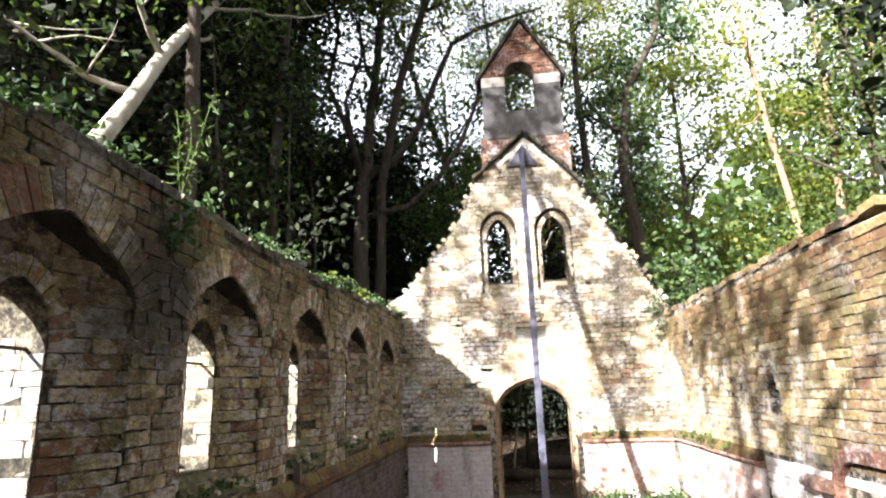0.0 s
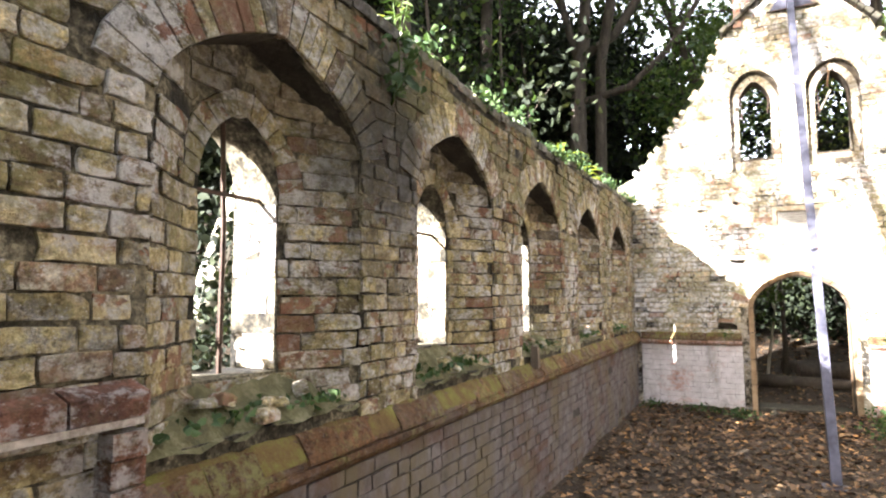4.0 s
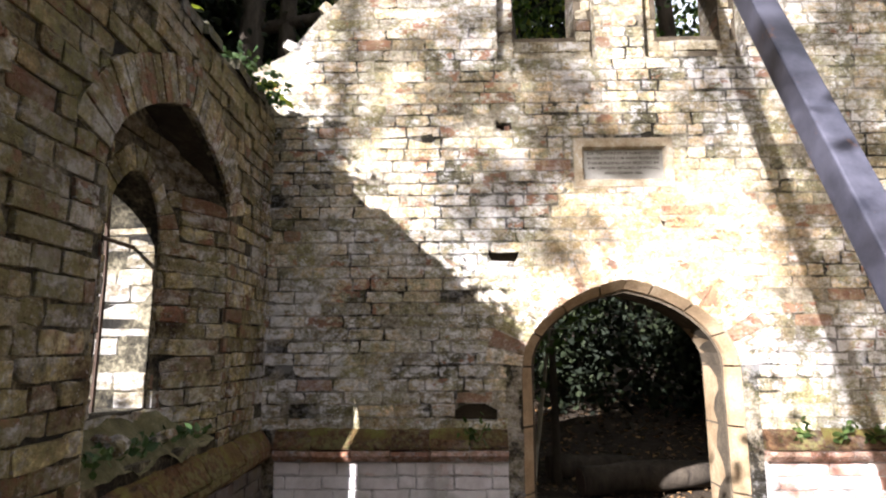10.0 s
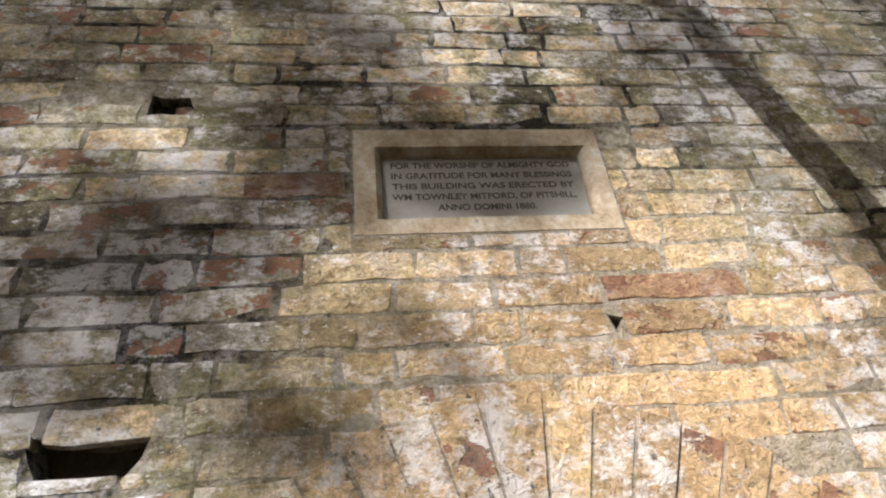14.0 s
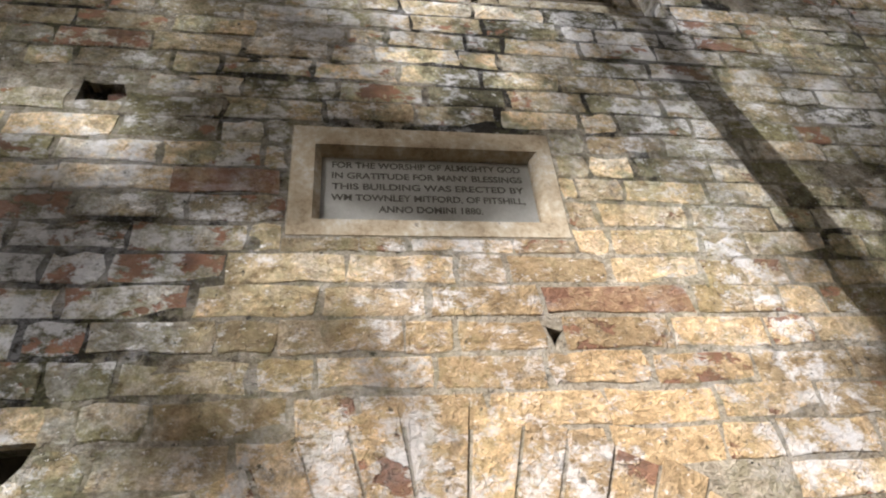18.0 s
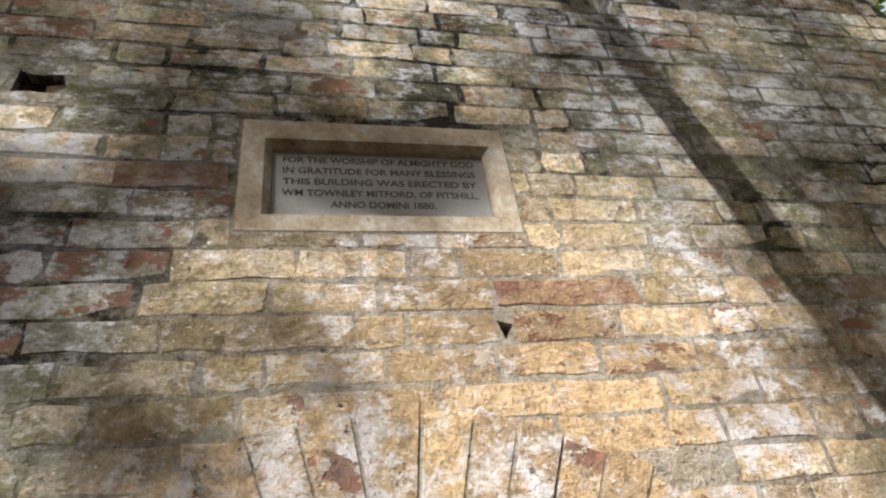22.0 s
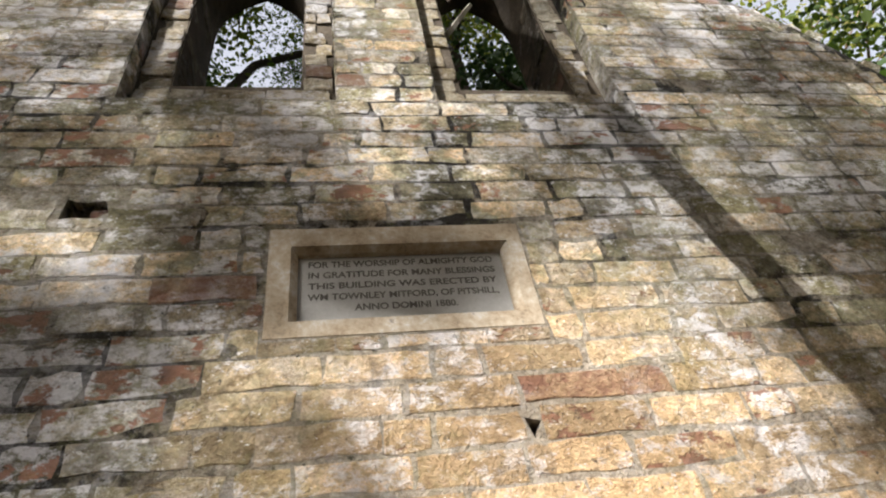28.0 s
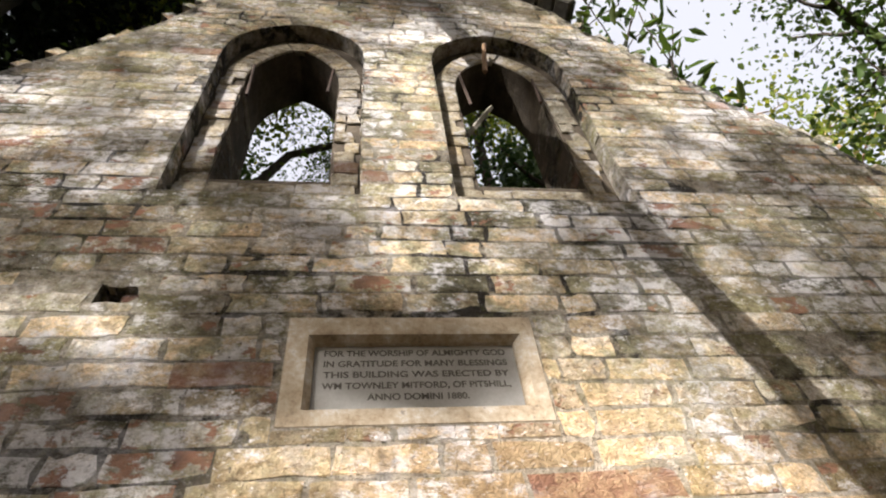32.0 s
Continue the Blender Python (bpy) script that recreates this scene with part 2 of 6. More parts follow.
MAT_RIGHT_LOW = brick_material("pale yellow lime-skimmed brick", [(0.0, (0.34, 0.25, 0.12)), (0.3, (0.52, 0.42, 0.22)), (0.55, (0.62, 0.55, 0.36)), (0.8, (0.44, 0.31, 0.15))], lime=0.9, moss=0.35, soot=0.35, red=0.06, vary=0.5, gain=1.0)
MAT_RED = brick_material("old red brick", [(0.0, (0.13, 0.065, 0.05)), (0.35, (0.20, 0.095, 0.065)), (0.7, (0.26, 0.14, 0.105))], lime=0.5, moss=0.2, soot=0.5, red=0)


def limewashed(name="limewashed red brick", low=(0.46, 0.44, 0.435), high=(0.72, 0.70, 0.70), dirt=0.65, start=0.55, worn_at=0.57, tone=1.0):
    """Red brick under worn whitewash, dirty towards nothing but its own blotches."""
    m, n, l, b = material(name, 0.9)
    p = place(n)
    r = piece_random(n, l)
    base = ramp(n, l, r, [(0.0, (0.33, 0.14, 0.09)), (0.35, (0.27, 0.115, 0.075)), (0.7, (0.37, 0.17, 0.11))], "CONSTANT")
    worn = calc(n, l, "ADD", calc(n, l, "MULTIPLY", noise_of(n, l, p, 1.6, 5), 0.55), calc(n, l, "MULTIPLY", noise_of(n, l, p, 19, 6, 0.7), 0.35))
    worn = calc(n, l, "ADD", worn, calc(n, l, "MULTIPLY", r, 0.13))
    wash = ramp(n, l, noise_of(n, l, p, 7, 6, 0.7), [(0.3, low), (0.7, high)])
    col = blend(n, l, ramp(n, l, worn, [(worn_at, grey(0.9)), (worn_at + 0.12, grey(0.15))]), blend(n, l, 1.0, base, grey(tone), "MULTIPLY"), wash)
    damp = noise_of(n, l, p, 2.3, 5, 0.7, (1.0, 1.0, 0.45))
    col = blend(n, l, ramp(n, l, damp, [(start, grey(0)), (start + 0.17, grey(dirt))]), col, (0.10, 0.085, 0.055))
    l.new(col, b.inputs["Base Color"])
    relief(n, l, b, noise_of(n, l, p, 45, 6, 0.7), 0.6, 0.008)
    return m


MAT_DADO = limewashed()
MAT_DADO_WORN = limewashed("worn whitewash on red brick", worn_at=0.43)
# left dado: dirt, and the wall's shade painted into wash and mortar
MAT_DADO_DIRTY_SHADE = limewashed("dirty damp limewash darkened for shade", (0.04, 0.037, 0.037), (0.175, 0.165, 0.17), 0.96, 0.46, 0.53, 0.18)
MAT_JOINT_DIRTY_SHADE = rough_material("dirty limewashed mortar darkened for shade", [(0.36, (0.012, 0.011, 0.010)), (0.52, (0.04, 0.036, 0.033)), (0.68, (0.15, 0.145, 0.145))], 5, 60, 0.7)
MAT_MORTAR = brick_material("crumbling lime mortar", [(0.0, (0.02, 0.018, 0.014)), (0.40, (0.035, 0.03, 0.022)), (0.47, (0.31, 0.28, 0.225)), (0.7, (0.55, 0.52, 0.47)), (0.95, (0.26, 0.225, 0.16))], lime=0.4, moss=0.4, soot=0.95, tint_area=((0.3, 0.0, 2.15), (0.95, 2.0, 0.75), (0.56, 0.48, 0.37)), red=0.03, vary=0.2)
MAT_MORTAR_DARK = rough_material("dark crumbling joint", [(0.44, (0.010, 0.009, 0.007)), (0.52, (0.06, 0.053, 0.036)), (0.61, (0.24, 0.215, 0.15)), (0.72, (0.36, 0.32, 0.24))], 5, 45, 1.0, dist=0.02)
# dark brown carries the shade inside the lancets and the doorway
MAT_SOFFIT = rough_material("brown soffit with shade in its colour", [(0.3, (0.03, 0.024, 0.017)), (0.5, (0.07, 0.055, 0.038)), (0.7, (0.14, 0.115, 0.08))], 7, 60, 0.8)
# near-black colour stands for the shade under the niche arches
MAT_ARCH_SHADE = rough_material("arch soffit with shade painted in", [(0.35, (0.012, 0.011, 0.009)), (0.55, (0.035, 0.03, 0.023)), (0.72, (0.09, 0.078, 0.055))], 8, 60, 0.9, dist=0.015)
MAT_DADO_MORTAR = rough_material("whitewashed mortar", [(0.38, (0.22, 0.205, 0.19)), (0.5, (0.42, 0.4, 0.385)), (0.64, (0.57, 0.55, 0.53))], 8, 70, 0.7)
MAT_STONE = rough_material("dressed limestone", [(0.34, (0.13, 0.10, 0.07)), (0.44, (0.30, 0.235, 0.155)), (0.54, (0.40, 0.34, 0.25)), (0.66, (0.52, 0.495, 0.46))], 9, 60, 0.7, dist=0.008, specks=(30, 0.66, 0.6, (0.1, 0.08, 0.055)))
MAT_DOOR_STONE = rough_material("ochre-stained door stone", [(0.3, (0.12, 0.08, 0.045)), (0.5, (0.26, 0.185, 0.11)), (0.7, (0.42, 0.335, 0.23))], 4, 80, 0.6, dist=0.008)
MAT_TABLET = rough_material("grey slate tablet", [(0.3, (0.23, 0.225, 0.205)), (0.7, (0.36, 0.35, 0.325))], 9, 120, 0.3, dist=0.003)
MAT_LETTER = rough_material("dark cut lettering", [(0.3, (0.05, 0.046, 0.04)), (0.7, (0.12, 0.11, 0.095))], 20, 150, 0.2)
MAT_PLASTER = rough_material("pale render", [(0.3, (0.24, 0.22, 0.19)), (0.55, (0.42, 0.395, 0.355)), (0.75, (0.56, 0.535, 0.49))], 5, 60, 0.5)
MAT_COPING = rough_material("lichened coping tile", [(0.3, (0.016, 0.014, 0.012)), (0.5, (0.04, 0.036, 0.026)), (0.72, (0.10, 0.095, 0.055))], 9, 60, 0.8)
MAT_MOSS = rough_material("moss", [(0.32, (0.05, 0.03, 0.014)), (0.47, (0.11, 0.07, 0.026)), (0.57, (0.13, 0.12, 0.03)), (0.72, (0.21, 0.21, 0.055))], 9, 120, 1.0, dist=0.02)
MAT_EARTH = rough_material("leaf-strewn woodland soil", [(0.3, (0.014, 0.010, 0.007)), (0.5, (0.036, 0.026, 0.017)), (0.7, (0.07, 0.05, 0.031))], 3, 40, 1.0, dist=0.03, specks=(55, 0.62, 0.7, (0.20, 0.13, 0.07)))
MAT_BARK = rough_material("dark ridged bark", [(0.3, (0.025, 0.02, 0.016)), (0.55, (0.075, 0.06, 0.045)), (0.75, (0.14, 0.12, 0.085))], 10, 60, 1.0, stretch=(1, 1, 0.25), dist=0.03)
MAT_PALE_BARK = rough_material("pale sunlit bark", [(0.3, (0.14, 0.12, 0.085)), (0.5, (0.34, 0.31, 0.24)), (0.72, (0.50, 0.47, 0.38))], 5, 50, 0.8, stretch=(1, 1, 0.5), dist=0.02)
MAT_TAN_BARK = rough_material("tan pine bark", [(0.3, (0.14, 0.085, 0.05)), (0.55, (0.30, 0.19, 0.11)), (0.75, (0.42, 0.30, 0.19))], 8, 50, 0.8, stretch=(1, 1, 0.4), dist=0.02)
MAT_WOOD = rough_material("dark timber", [(0.3, (0.05, 0.04, 0.03)), (0.6, (0.13, 0.10, 0.075)), (0.75, (0.2, 0.165, 0.12))], 6, 60, 0.6, stretch=(4, 4, 0.6))
# near-black leaf: the deep shade of the wood is put into its colour
LEAF_DARK = leaf_material("evergreen leaf darkened for shade", [(0.0, (0.008, 0.012, 0.007)), (0.6, (0.018, 0.026, 0.012)), (1.0, (0.04, 0.05, 0.022))], 0.12, 0.8)
LEAF_MID = leaf_material("mid green leaf", [(0.0, (0.032, 0.06, 0.018)), (0.5, (0.06, 0.10, 0.026)), (1.0, (0.105, 0.14, 0.04))], 0.4)
LEAF_LIGHT = leaf_material("sunny yellow-green leaf", [(0.0, (0.08, 0.12, 0.02)), (0.5, (0.16, 0.20, 0.035)), (1.0, (0.27, 0.27, 0.06))], 0.5)
LEAF_IVY = leaf_material("glossy ivy leaf", [(0.0, (0.03, 0.06, 0.025)), (0.6, (0.06, 0.105, 0.04)), (1.0, (0.10, 0.15, 0.06))], 0.25)
LEAF_FALLEN = leaf_material("fallen brown leaf", [(0.0, (0.03, 0.02, 0.013)), (0.5, (0.10, 0.062, 0.036)), (0.82, (0.20, 0.125, 0.066)), (0.95, (0.31, 0.18, 0.085)), (1.0, (0.46, 0.26, 0.10))], 0.1)


def steel():
    m, n, l, b = material("weathered galvanised steel", 0.42)
    p = place(n)
    a = noise_of(n, l, p, 5, 6, 0.7)
    col = ramp(n, l, a, [(0.35, (0.026, 0.027, 0.038)), (0.6, (0.075, 0.075, 0.10))])
    rust = ramp(n, l, noise_of(n, l, p, 9, 7, 0.75), [(0.62, grey(0)), (0.72, grey(0.6))])
    l.new(blend(n, l, rust, col, (0.20, 0.09, 0.04)), b.inputs["Base Color"])
    b.inputs["Metallic"].default_value = 0.25
    l.new(ramp(n, l, a, [(0.3, grey(0.32)), (0.7, grey(0.6))]), b.inputs["Roughness"])
    relief(n, l, b, a, 0.15, 0.003)
    return m


MAT_STEEL = steel()
MAT_IRON = rough_material("rusted iron bar", [(0.3, (0.02, 0.015, 0.012)), (0.7, (0.085, 0.05, 0.032))], 20, 120, 0.5, rough=0.75)


# ---------------------------------------------------------------- mesh tools
def mesh_of(name, verts, faces, mat, smooth=False):
    me = bpy.data.meshes.new(name)
    me.from_pydata([tuple(v) for v in verts], [], faces)
    if mat:
        me.materials.append(mat)
    if smooth:
        me.polygons.foreach_set("use_smooth", [True] * len(me.polygons))
    me.update()
    return me


def adopt(ob, parent):
    ob.parent = parent
    ob.matrix_parent_inverse = Matrix.Translation(-parent.location)


def mesh_part(name, me, parent, label=""):
    ob = new(name, me)
    adopt(ob, parent)
    if label:
        ob["label"] = label
    return ob


def part(name, bm, mat, parent=None, label="", smooth=False):
    me = bpy.data.meshes.new(name)
    bm.to_mesh(me)
    bm.free()
    me.materials.append(mat)
    if smooth:
        me.polygons.foreach_set("use_smooth", [True] * len(me.polygons))
    ob = new(name, me)
    if parent:
        adopt(ob, parent)
    if label:
        ob["label"] = label
    return ob


def thing(name, at, label, category, group="", kind=""):
    ob = new(name)
    ob.location = at
    ob.empty_display_size = 0.1
    return tagged(ob, label, category, group, kind)


def box_bm(bm, lo, hi, bevel=0.0, turn=None):
    g = bmesh.ops.create_cube(bm, size=1)
    c = [(a + b) / 2 for a, b in zip(lo, hi)]
    s = [b - a for a, b in zip(lo, hi)]
    m = Matrix.Translation(c) @ (turn or Matrix()) @ Matrix.Diagonal((*s, 1))
    bmesh.ops.transform(bm, matrix=m, verts=g["verts"])
    if bevel:
        es = list({e for v in g["verts"] for e in v.link_edges})
        bmesh.ops.bevel(bm, geom=es, offset=bevel, segments=2, affect="EDGES", profile=0.6)


def slab(outer, holes, d0, d1, to3):
    """A wall of thickness d1 - d0 with openings through it; to3 maps (u, v, d) to a place."""
    bm = bmesh.new()
    edges = []
    for loop in [outer, *holes]:
        vs = [bm.verts.new((u, v, 0)) for u, v in loop]
        edges += [bm.edges.new((vs[i], vs[(i + 1) % len(vs)])) for i in range(len(vs))]
    bmesh.ops.triangle_fill(bm, use_beauty=True, edges=edges)
    faces = list(bm.faces)
    ext = bmesh.ops.extrude_face_region(bm, geom=faces)
    moved = {v for v in ext["geom"] if isinstance(v, bmesh.types.BMVert)}
    for v in bm.verts:
        v.co = to3(v.co.x, v.co.y, d1 if v in moved else d0)
    bmesh.ops.recalc_face_normals(bm, faces=bm.faces)
    return bm


def arch_half(z, half, spring, apex, blunt=0.0):
    """Half the width of a pointed opening at height z (0 above it). blunt > 0 makes it a depressed arch."""
    if z <= spring:
        return half
    if z >= apex:
        return 0.0
    rise = apex - spring
    if blunt:
        lo, hi = 0.0, half
        for _ in range(30):
            x = (lo + hi) / 2
            h = spring + rise * ((1 - blunt) * math.sqrt(max(0, 1 - (x / half) ** 2)) + blunt * (1 - x / half))
            if h > z:
                lo = x
            else:
                hi = x
        return lo
    r = (half * half + rise * rise) / (2 * half)             # two-centred arch
    k = z - spring
    return max(0.0, math.sqrt(max(0.0, r * r - k * k)) - (r - half))


def arch_loop(mid, half, bottom, spring, apex, blunt=0.0, n=9):
    zs = [spring + (apex - spring) * math.sin(i / n * math.pi / 2) for i in range(n)]
    right = [(mid + arch_half(z, half, spring, apex, blunt), z) for z in zs]
    left = [(mid - arch_half(z, half, spring, apex, blunt), z) for z in reversed(zs)]
    return [(mid - half, bottom), (mid + half, bottom), *right, (mid, apex), *left]


# a brick face in unit size: a worn, chamfered block, open at the back
def brick_arrays(lo_u, hi_u, lo_v, hi_v, proud, depth, rng, wear=0.003, chip=0.0):
    j = lambda a=0.004: rng.uniform(-a, a)
    o = [(lo_u, lo_v), (hi_u, lo_v), (hi_u, hi_v), (lo_u, hi_v)]
    c = wear + rng.uniform(0, wear)
    i = [(lo_u + c, lo_v + c), (hi_u - c, lo_v + c), (hi_u - c, hi_v - c), (lo_u + c, hi_v - c)]
    tilt, tilt2 = j(0.0018), j(0.0014)
    front = [(u + j(0.002), v + j(0.002), -proud + (tilt if k in (0, 3) else -tilt) + (tilt2 if k < 2 else -tilt2)) for k, (u, v) in enumerate(i)]
    rim = [(u + j(0.007), v + j(0.005), -proud + c * 1.1 + (tilt if k in (0, 3) else -tilt)) for k, (u, v) in enumerate(o)]
    if chip and rng.random() < 0.55:
        k = rng.randrange(4)
        su, sv = (1 if k in (0, 3) else -1), (1 if k < 2 else -1)
        q = rng.uniform(0.3, 1) * chip
        u, v, w = front[k]
        front[k] = (u + su * q * 1.6, v + sv * q, w + q * 0.3)
        u, v, w = rim[k]
        rim[k] = (u + su * q, v + sv * q * 0.6, w + q * 0.5)
    back = [(u, v, depth) for u, v in o]
    return front + rim + back


BRICK_FACES = [(0, 1, 2, 3)] + [(4 + k, 4 + (k + 1) % 4, (k + 1) % 4, k) for k in range(4)] + [(8 + k, 8 + (k + 1) % 4, 4 + (k + 1) % 4, 4 + k) for k in range(4)]


def ragged_brick(lo_u, hi_u, lo_v, hi_v, proud, depth, rng, wear=0.003, chip=0.0, rag=0.0028, lean=1.0):
    """A worn brick with an uneven outline of ten points: front, rim and back loops."""
    j = lambda a: rng.uniform(-a, a)
    w, h = hi_u - lo_u, hi_v - lo_v
    o = [(0, 0), (0.3 + j(0.1), 0), (0.7 + j(0.1), 0), (1, 0), (1, 0.5 + j(0.2)), (1, 1), (0.7 + j(0.1), 1), (0.3 + j(0.1), 1), (0, 1), (0, 0.5 + j(0.2))]
    bow = j(0.0018)
    rim, front = [], []
    tilt, tilt2 = j(0.0014) * lean, j(0.0012) * lean
    bad = rng.randrange(10) if chip and rng.random() < 0.35 else -1
    for k, (a, b) in enumerate(o):
        q = rng.uniform(0.4, 1) * chip if k == bad else 0.0
        corner = k in (0, 3, 5, 8)
        du, dv = (0.5 - a) * 2, (0.5 - b) * 2
        pull = (0.0016 if corner else 0.0) + q
        u = lo_u + a * w + (du * pull if a in (0, 1) else 0) + (j(rag * 1.4) if a in (0, 1) else 0)
        v = lo_v + b * h + (dv * pull if b in (0, 1) else 0) + (j(rag) if b in (0, 1) else 0) + (bow * math.sin(a * math.pi) if b in (0, 1) else 0)
        c = wear * rng.uniform(0.6, 2.2)
        f = -proud + tilt * du + tilt2 * dv + j(0.0006) + q * 0.15
        rim.append((u, v, f + wear * 0.9 + q * 0.3))
        front.append((u + (math.copysign(c, du) if a in (0, 1) else 0), v + (math.copysign(c, dv) if b in (0, 1) else 0), f))
    return front + rim + [(u, v, depth) for u, v, d in rim]


RAGGED_FACES = [tuple(range(10))] + [(10 + k, 10 + (k + 1) % 10, (k + 1) % 10, k) for k in range(10)] + [(20 + k, 20 + (k + 1) % 10, 10 + (k + 1) % 10, 10 + k) for k in range(10)]


def courses(v0, v1, pitch, blocked, u0, u1, rng, long=0.222, short=0.106, joint=0.009, mix=0.5, v_joint=0.008, wave=0.0, jit=0.01):
    """Bricks as (lo_u, hi_u, lo_v, hi_v), laid course by course between u0 and u1; blocked(v) gives the stretches to leave free."""
    out = []
    n = int((v1 - v0) / pitch)
    for c in range(n):
        lo, hi = v0 + c * pitch, v0 + (c + 1) * pitch - v_joint
        free = [(u0, u1)] if not callable(u0) else [(u0(lo + pitch / 2), u1(lo + pitch / 2))]
        for a, b in blocked(lo + pitch / 2):
            nxt = []
            for p, q in free:
                if b <= p or a >= q:
                    nxt.append((p, q))
                else:
                    if a > p:
                        nxt.append((p, a))
                    if b < q:
                        nxt.append((b, q))
            free = nxt
        phase = (c % 2) * 0.085 + rng.uniform(0, 0.05)
        row, k = [], 0
        run = min(p for p, q in free) - 0.3 if free else 0
        u = run - phase
        end = max((q for p, q in free), default=0)
        while u < end:
            w = (long if (k % 2 == 0 or rng.random() < mix) else short) + rng.uniform(-jit, jit)
            row.append((u, u + w))
            u += w + joint
            k += 1
        for p, q in free:
            for a, b in row:
                a2, b2 = max(a, p + 0.004), min(b, q - 0.004)
                if b2 - a2 > 0.04:
                    dv = rng.uniform(-0.003, 0.003) + (wave * noise.noise(((a + b) * 0.45, lo * 0.7, 7.0)) if wave else 0.0)
                    out.append((a2, b2, lo + dv, hi + dv + rng.uniform(-0.003, 0.002)))
    return out


def cut_out(bricks, rects, gap=0.004):
    """Trims bricks round openings given as (lo_u, hi_u, lo_v, hi_v)."""
    for x0, x1, z0, z1 in rects:
        x0, x1, z0, z1 = x0 - gap, x1 + gap, z0 - gap, z1 + gap
        nxt = []
        for a, b, lo, hi in bricks:
            if b <= x0 or a >= x1 or hi <= z0 or lo >= z1:
                nxt.append((a, b, lo, hi))
                continue
            pieces = [(a, x0, lo, hi), (x1, b, lo, hi), (max(a, x0), min(b, x1), lo, z0), (max(a, x0), min(b, x1), z1, hi)]
            nxt += [q for q in pieces if q[1] - q[0] > 0.025 and q[3] - q[2] > 0.014]
        bricks = nxt
    return bricks


UNIT = {}


def lay(bricks, to3, parent, mat, near, rng, proud=0.002, rough=0.0026, depth=0.03, gone=0.010, name="brick", most=300, wear=0.0026, chip=0.008, rag=0.0028, lean=1.0):
    """Lays bricks on a wall: those for which near(u, v) holds as parts of their own on shared meshes, the rest as one joined part."""
    verts, faces = [], []
    n_near = 0
    o, ou, ov, od = (Vector(to3(*q)) for q in ((0, 0, 0), (1, 0, 0), (0, 1, 0), (0, 0, 1)))
    basis = Matrix((ou - o, ov - o, od - o)).transposed().to_4x4()
    flip = basis.to_3x3().determinant() < 0
    order = [tuple(reversed(f)) for f in RAGGED_FACES] if flip else RAGGED_FACES
    for a, b, lo, hi in bricks:
        if rng.random() < gone:
            continue
        sink = min(1.1 * rough, rng.gauss(0, rough)) + (0.014 if rng.random() < 0.012 else 0)
        if near(0.5 * (a + b), 0.5 * (lo + hi)) and n_near < most:
            w = round((b - a) / 0.02) * 0.02
            kind = (mat.name, flip, w, wear, rng.randrange(9))
            if kind not in UNIT:
                v = ragged_brick(-w / 2, w / 2, -0.033, 0.033, 0, depth, rng, wear, chip, rag, lean)
                UNIT[kind] = mesh_of(name, v, order, mat)
            ob = new(name, UNIT[kind])
            adopt(ob, parent)
            at = Vector(to3((a + b) / 2, (lo + hi) / 2, -proud + sink))
            ob.matrix_basis = Matrix.Translation(at) @ basis @ pose(0, 0, 0, 0, 0, rng.uniform(-0.7, 0.7)) @ Matrix.Diagonal(((b - a) / max(w, 0.02), (hi - lo) / 0.066, 1, 1))
            n_near += 1
        else:
            k = len(verts)
            verts += [tuple(to3(*q)) for q in ragged_brick(a, b, lo, hi, proud - sink, depth, rng, wear, chip, rag, lean)]
            faces += [tuple(k + i for i in f) for f in order]
    if verts:
        ob = mesh_part("brickwork", mesh_of("brickwork", verts, faces, mat), parent)
        ob["kind"] = "stuff"


def ring(to3, parent, mat, mid, half, spring, apex, thick, rng, blunt=0.0, count=22, proud=0.001, depth=0.05, name="voussoir"):
    """Wedge bricks set round a pointed arch."""
    pts = []
    for i in range(161):
        t = i / 80 - 1
        a = abs(t)
        z = spring + (apex - spring) * math.sin((1 - a) * math.pi / 2)
        pts.append((mid + math.copysign(arch_half(z, half, spring, apex, blunt), t), z))
    dist = [0]
    for p, q in zip(pts, pts[1:]):
        dist.append(dist[-1] + math.dist(p, q))
    def at(s):
        s = min(max(s, 0), dist[-1])
        i = min(max(np.searchsorted(dist, s) - 1, 0), len(pts) - 2)
        f = (s - dist[i]) / max(dist[i + 1] - dist[i], 1e-9)
        p = Vector(pts[i]).lerp(Vector(pts[i + 1]), f)
        return p
    def out(s):
        e = 0.06
        t = (at(s + e) - at(s - e)).normalized()
        n = Vector((-t.y, t.x))
        return n
    for k in range(count):
        s0, s1 = dist[-1] * (k + rng.uniform(0.02, 0.06)) / count, dist[-1] * (k + rng.uniform(0.94, 0.98)) / count
        p0, p1 = at(s0), at(s1)
        th = thick * rng.uniform(0.94, 1.04)
        q0, q1 = p0 + out(s0) * th, p1 + out(s1) * th
        f = -proud + rng.uniform(-0.003, 0.002)
        c = 0.003
        loop = [p0, p1, q1, q0]
        mid2 = sum(loop, Vector((0, 0))) / 4
        v = [to3(*(p + (mid2 - p).normalized() * c), f) for p in loop] + [to3(*p, f + c) for p in loop] + [to3(*p, depth) for p in loop]
        me = mesh_of(name, v, BRICK_FACES, mat)
        bm = bmesh.new()
        bm.from_mesh(me)
        bmesh.ops.recalc_face_normals(bm, faces=bm.faces)
        bm.to_mesh(me)
        bm.free()
        ob = new(name, me)
        adopt(ob, parent)


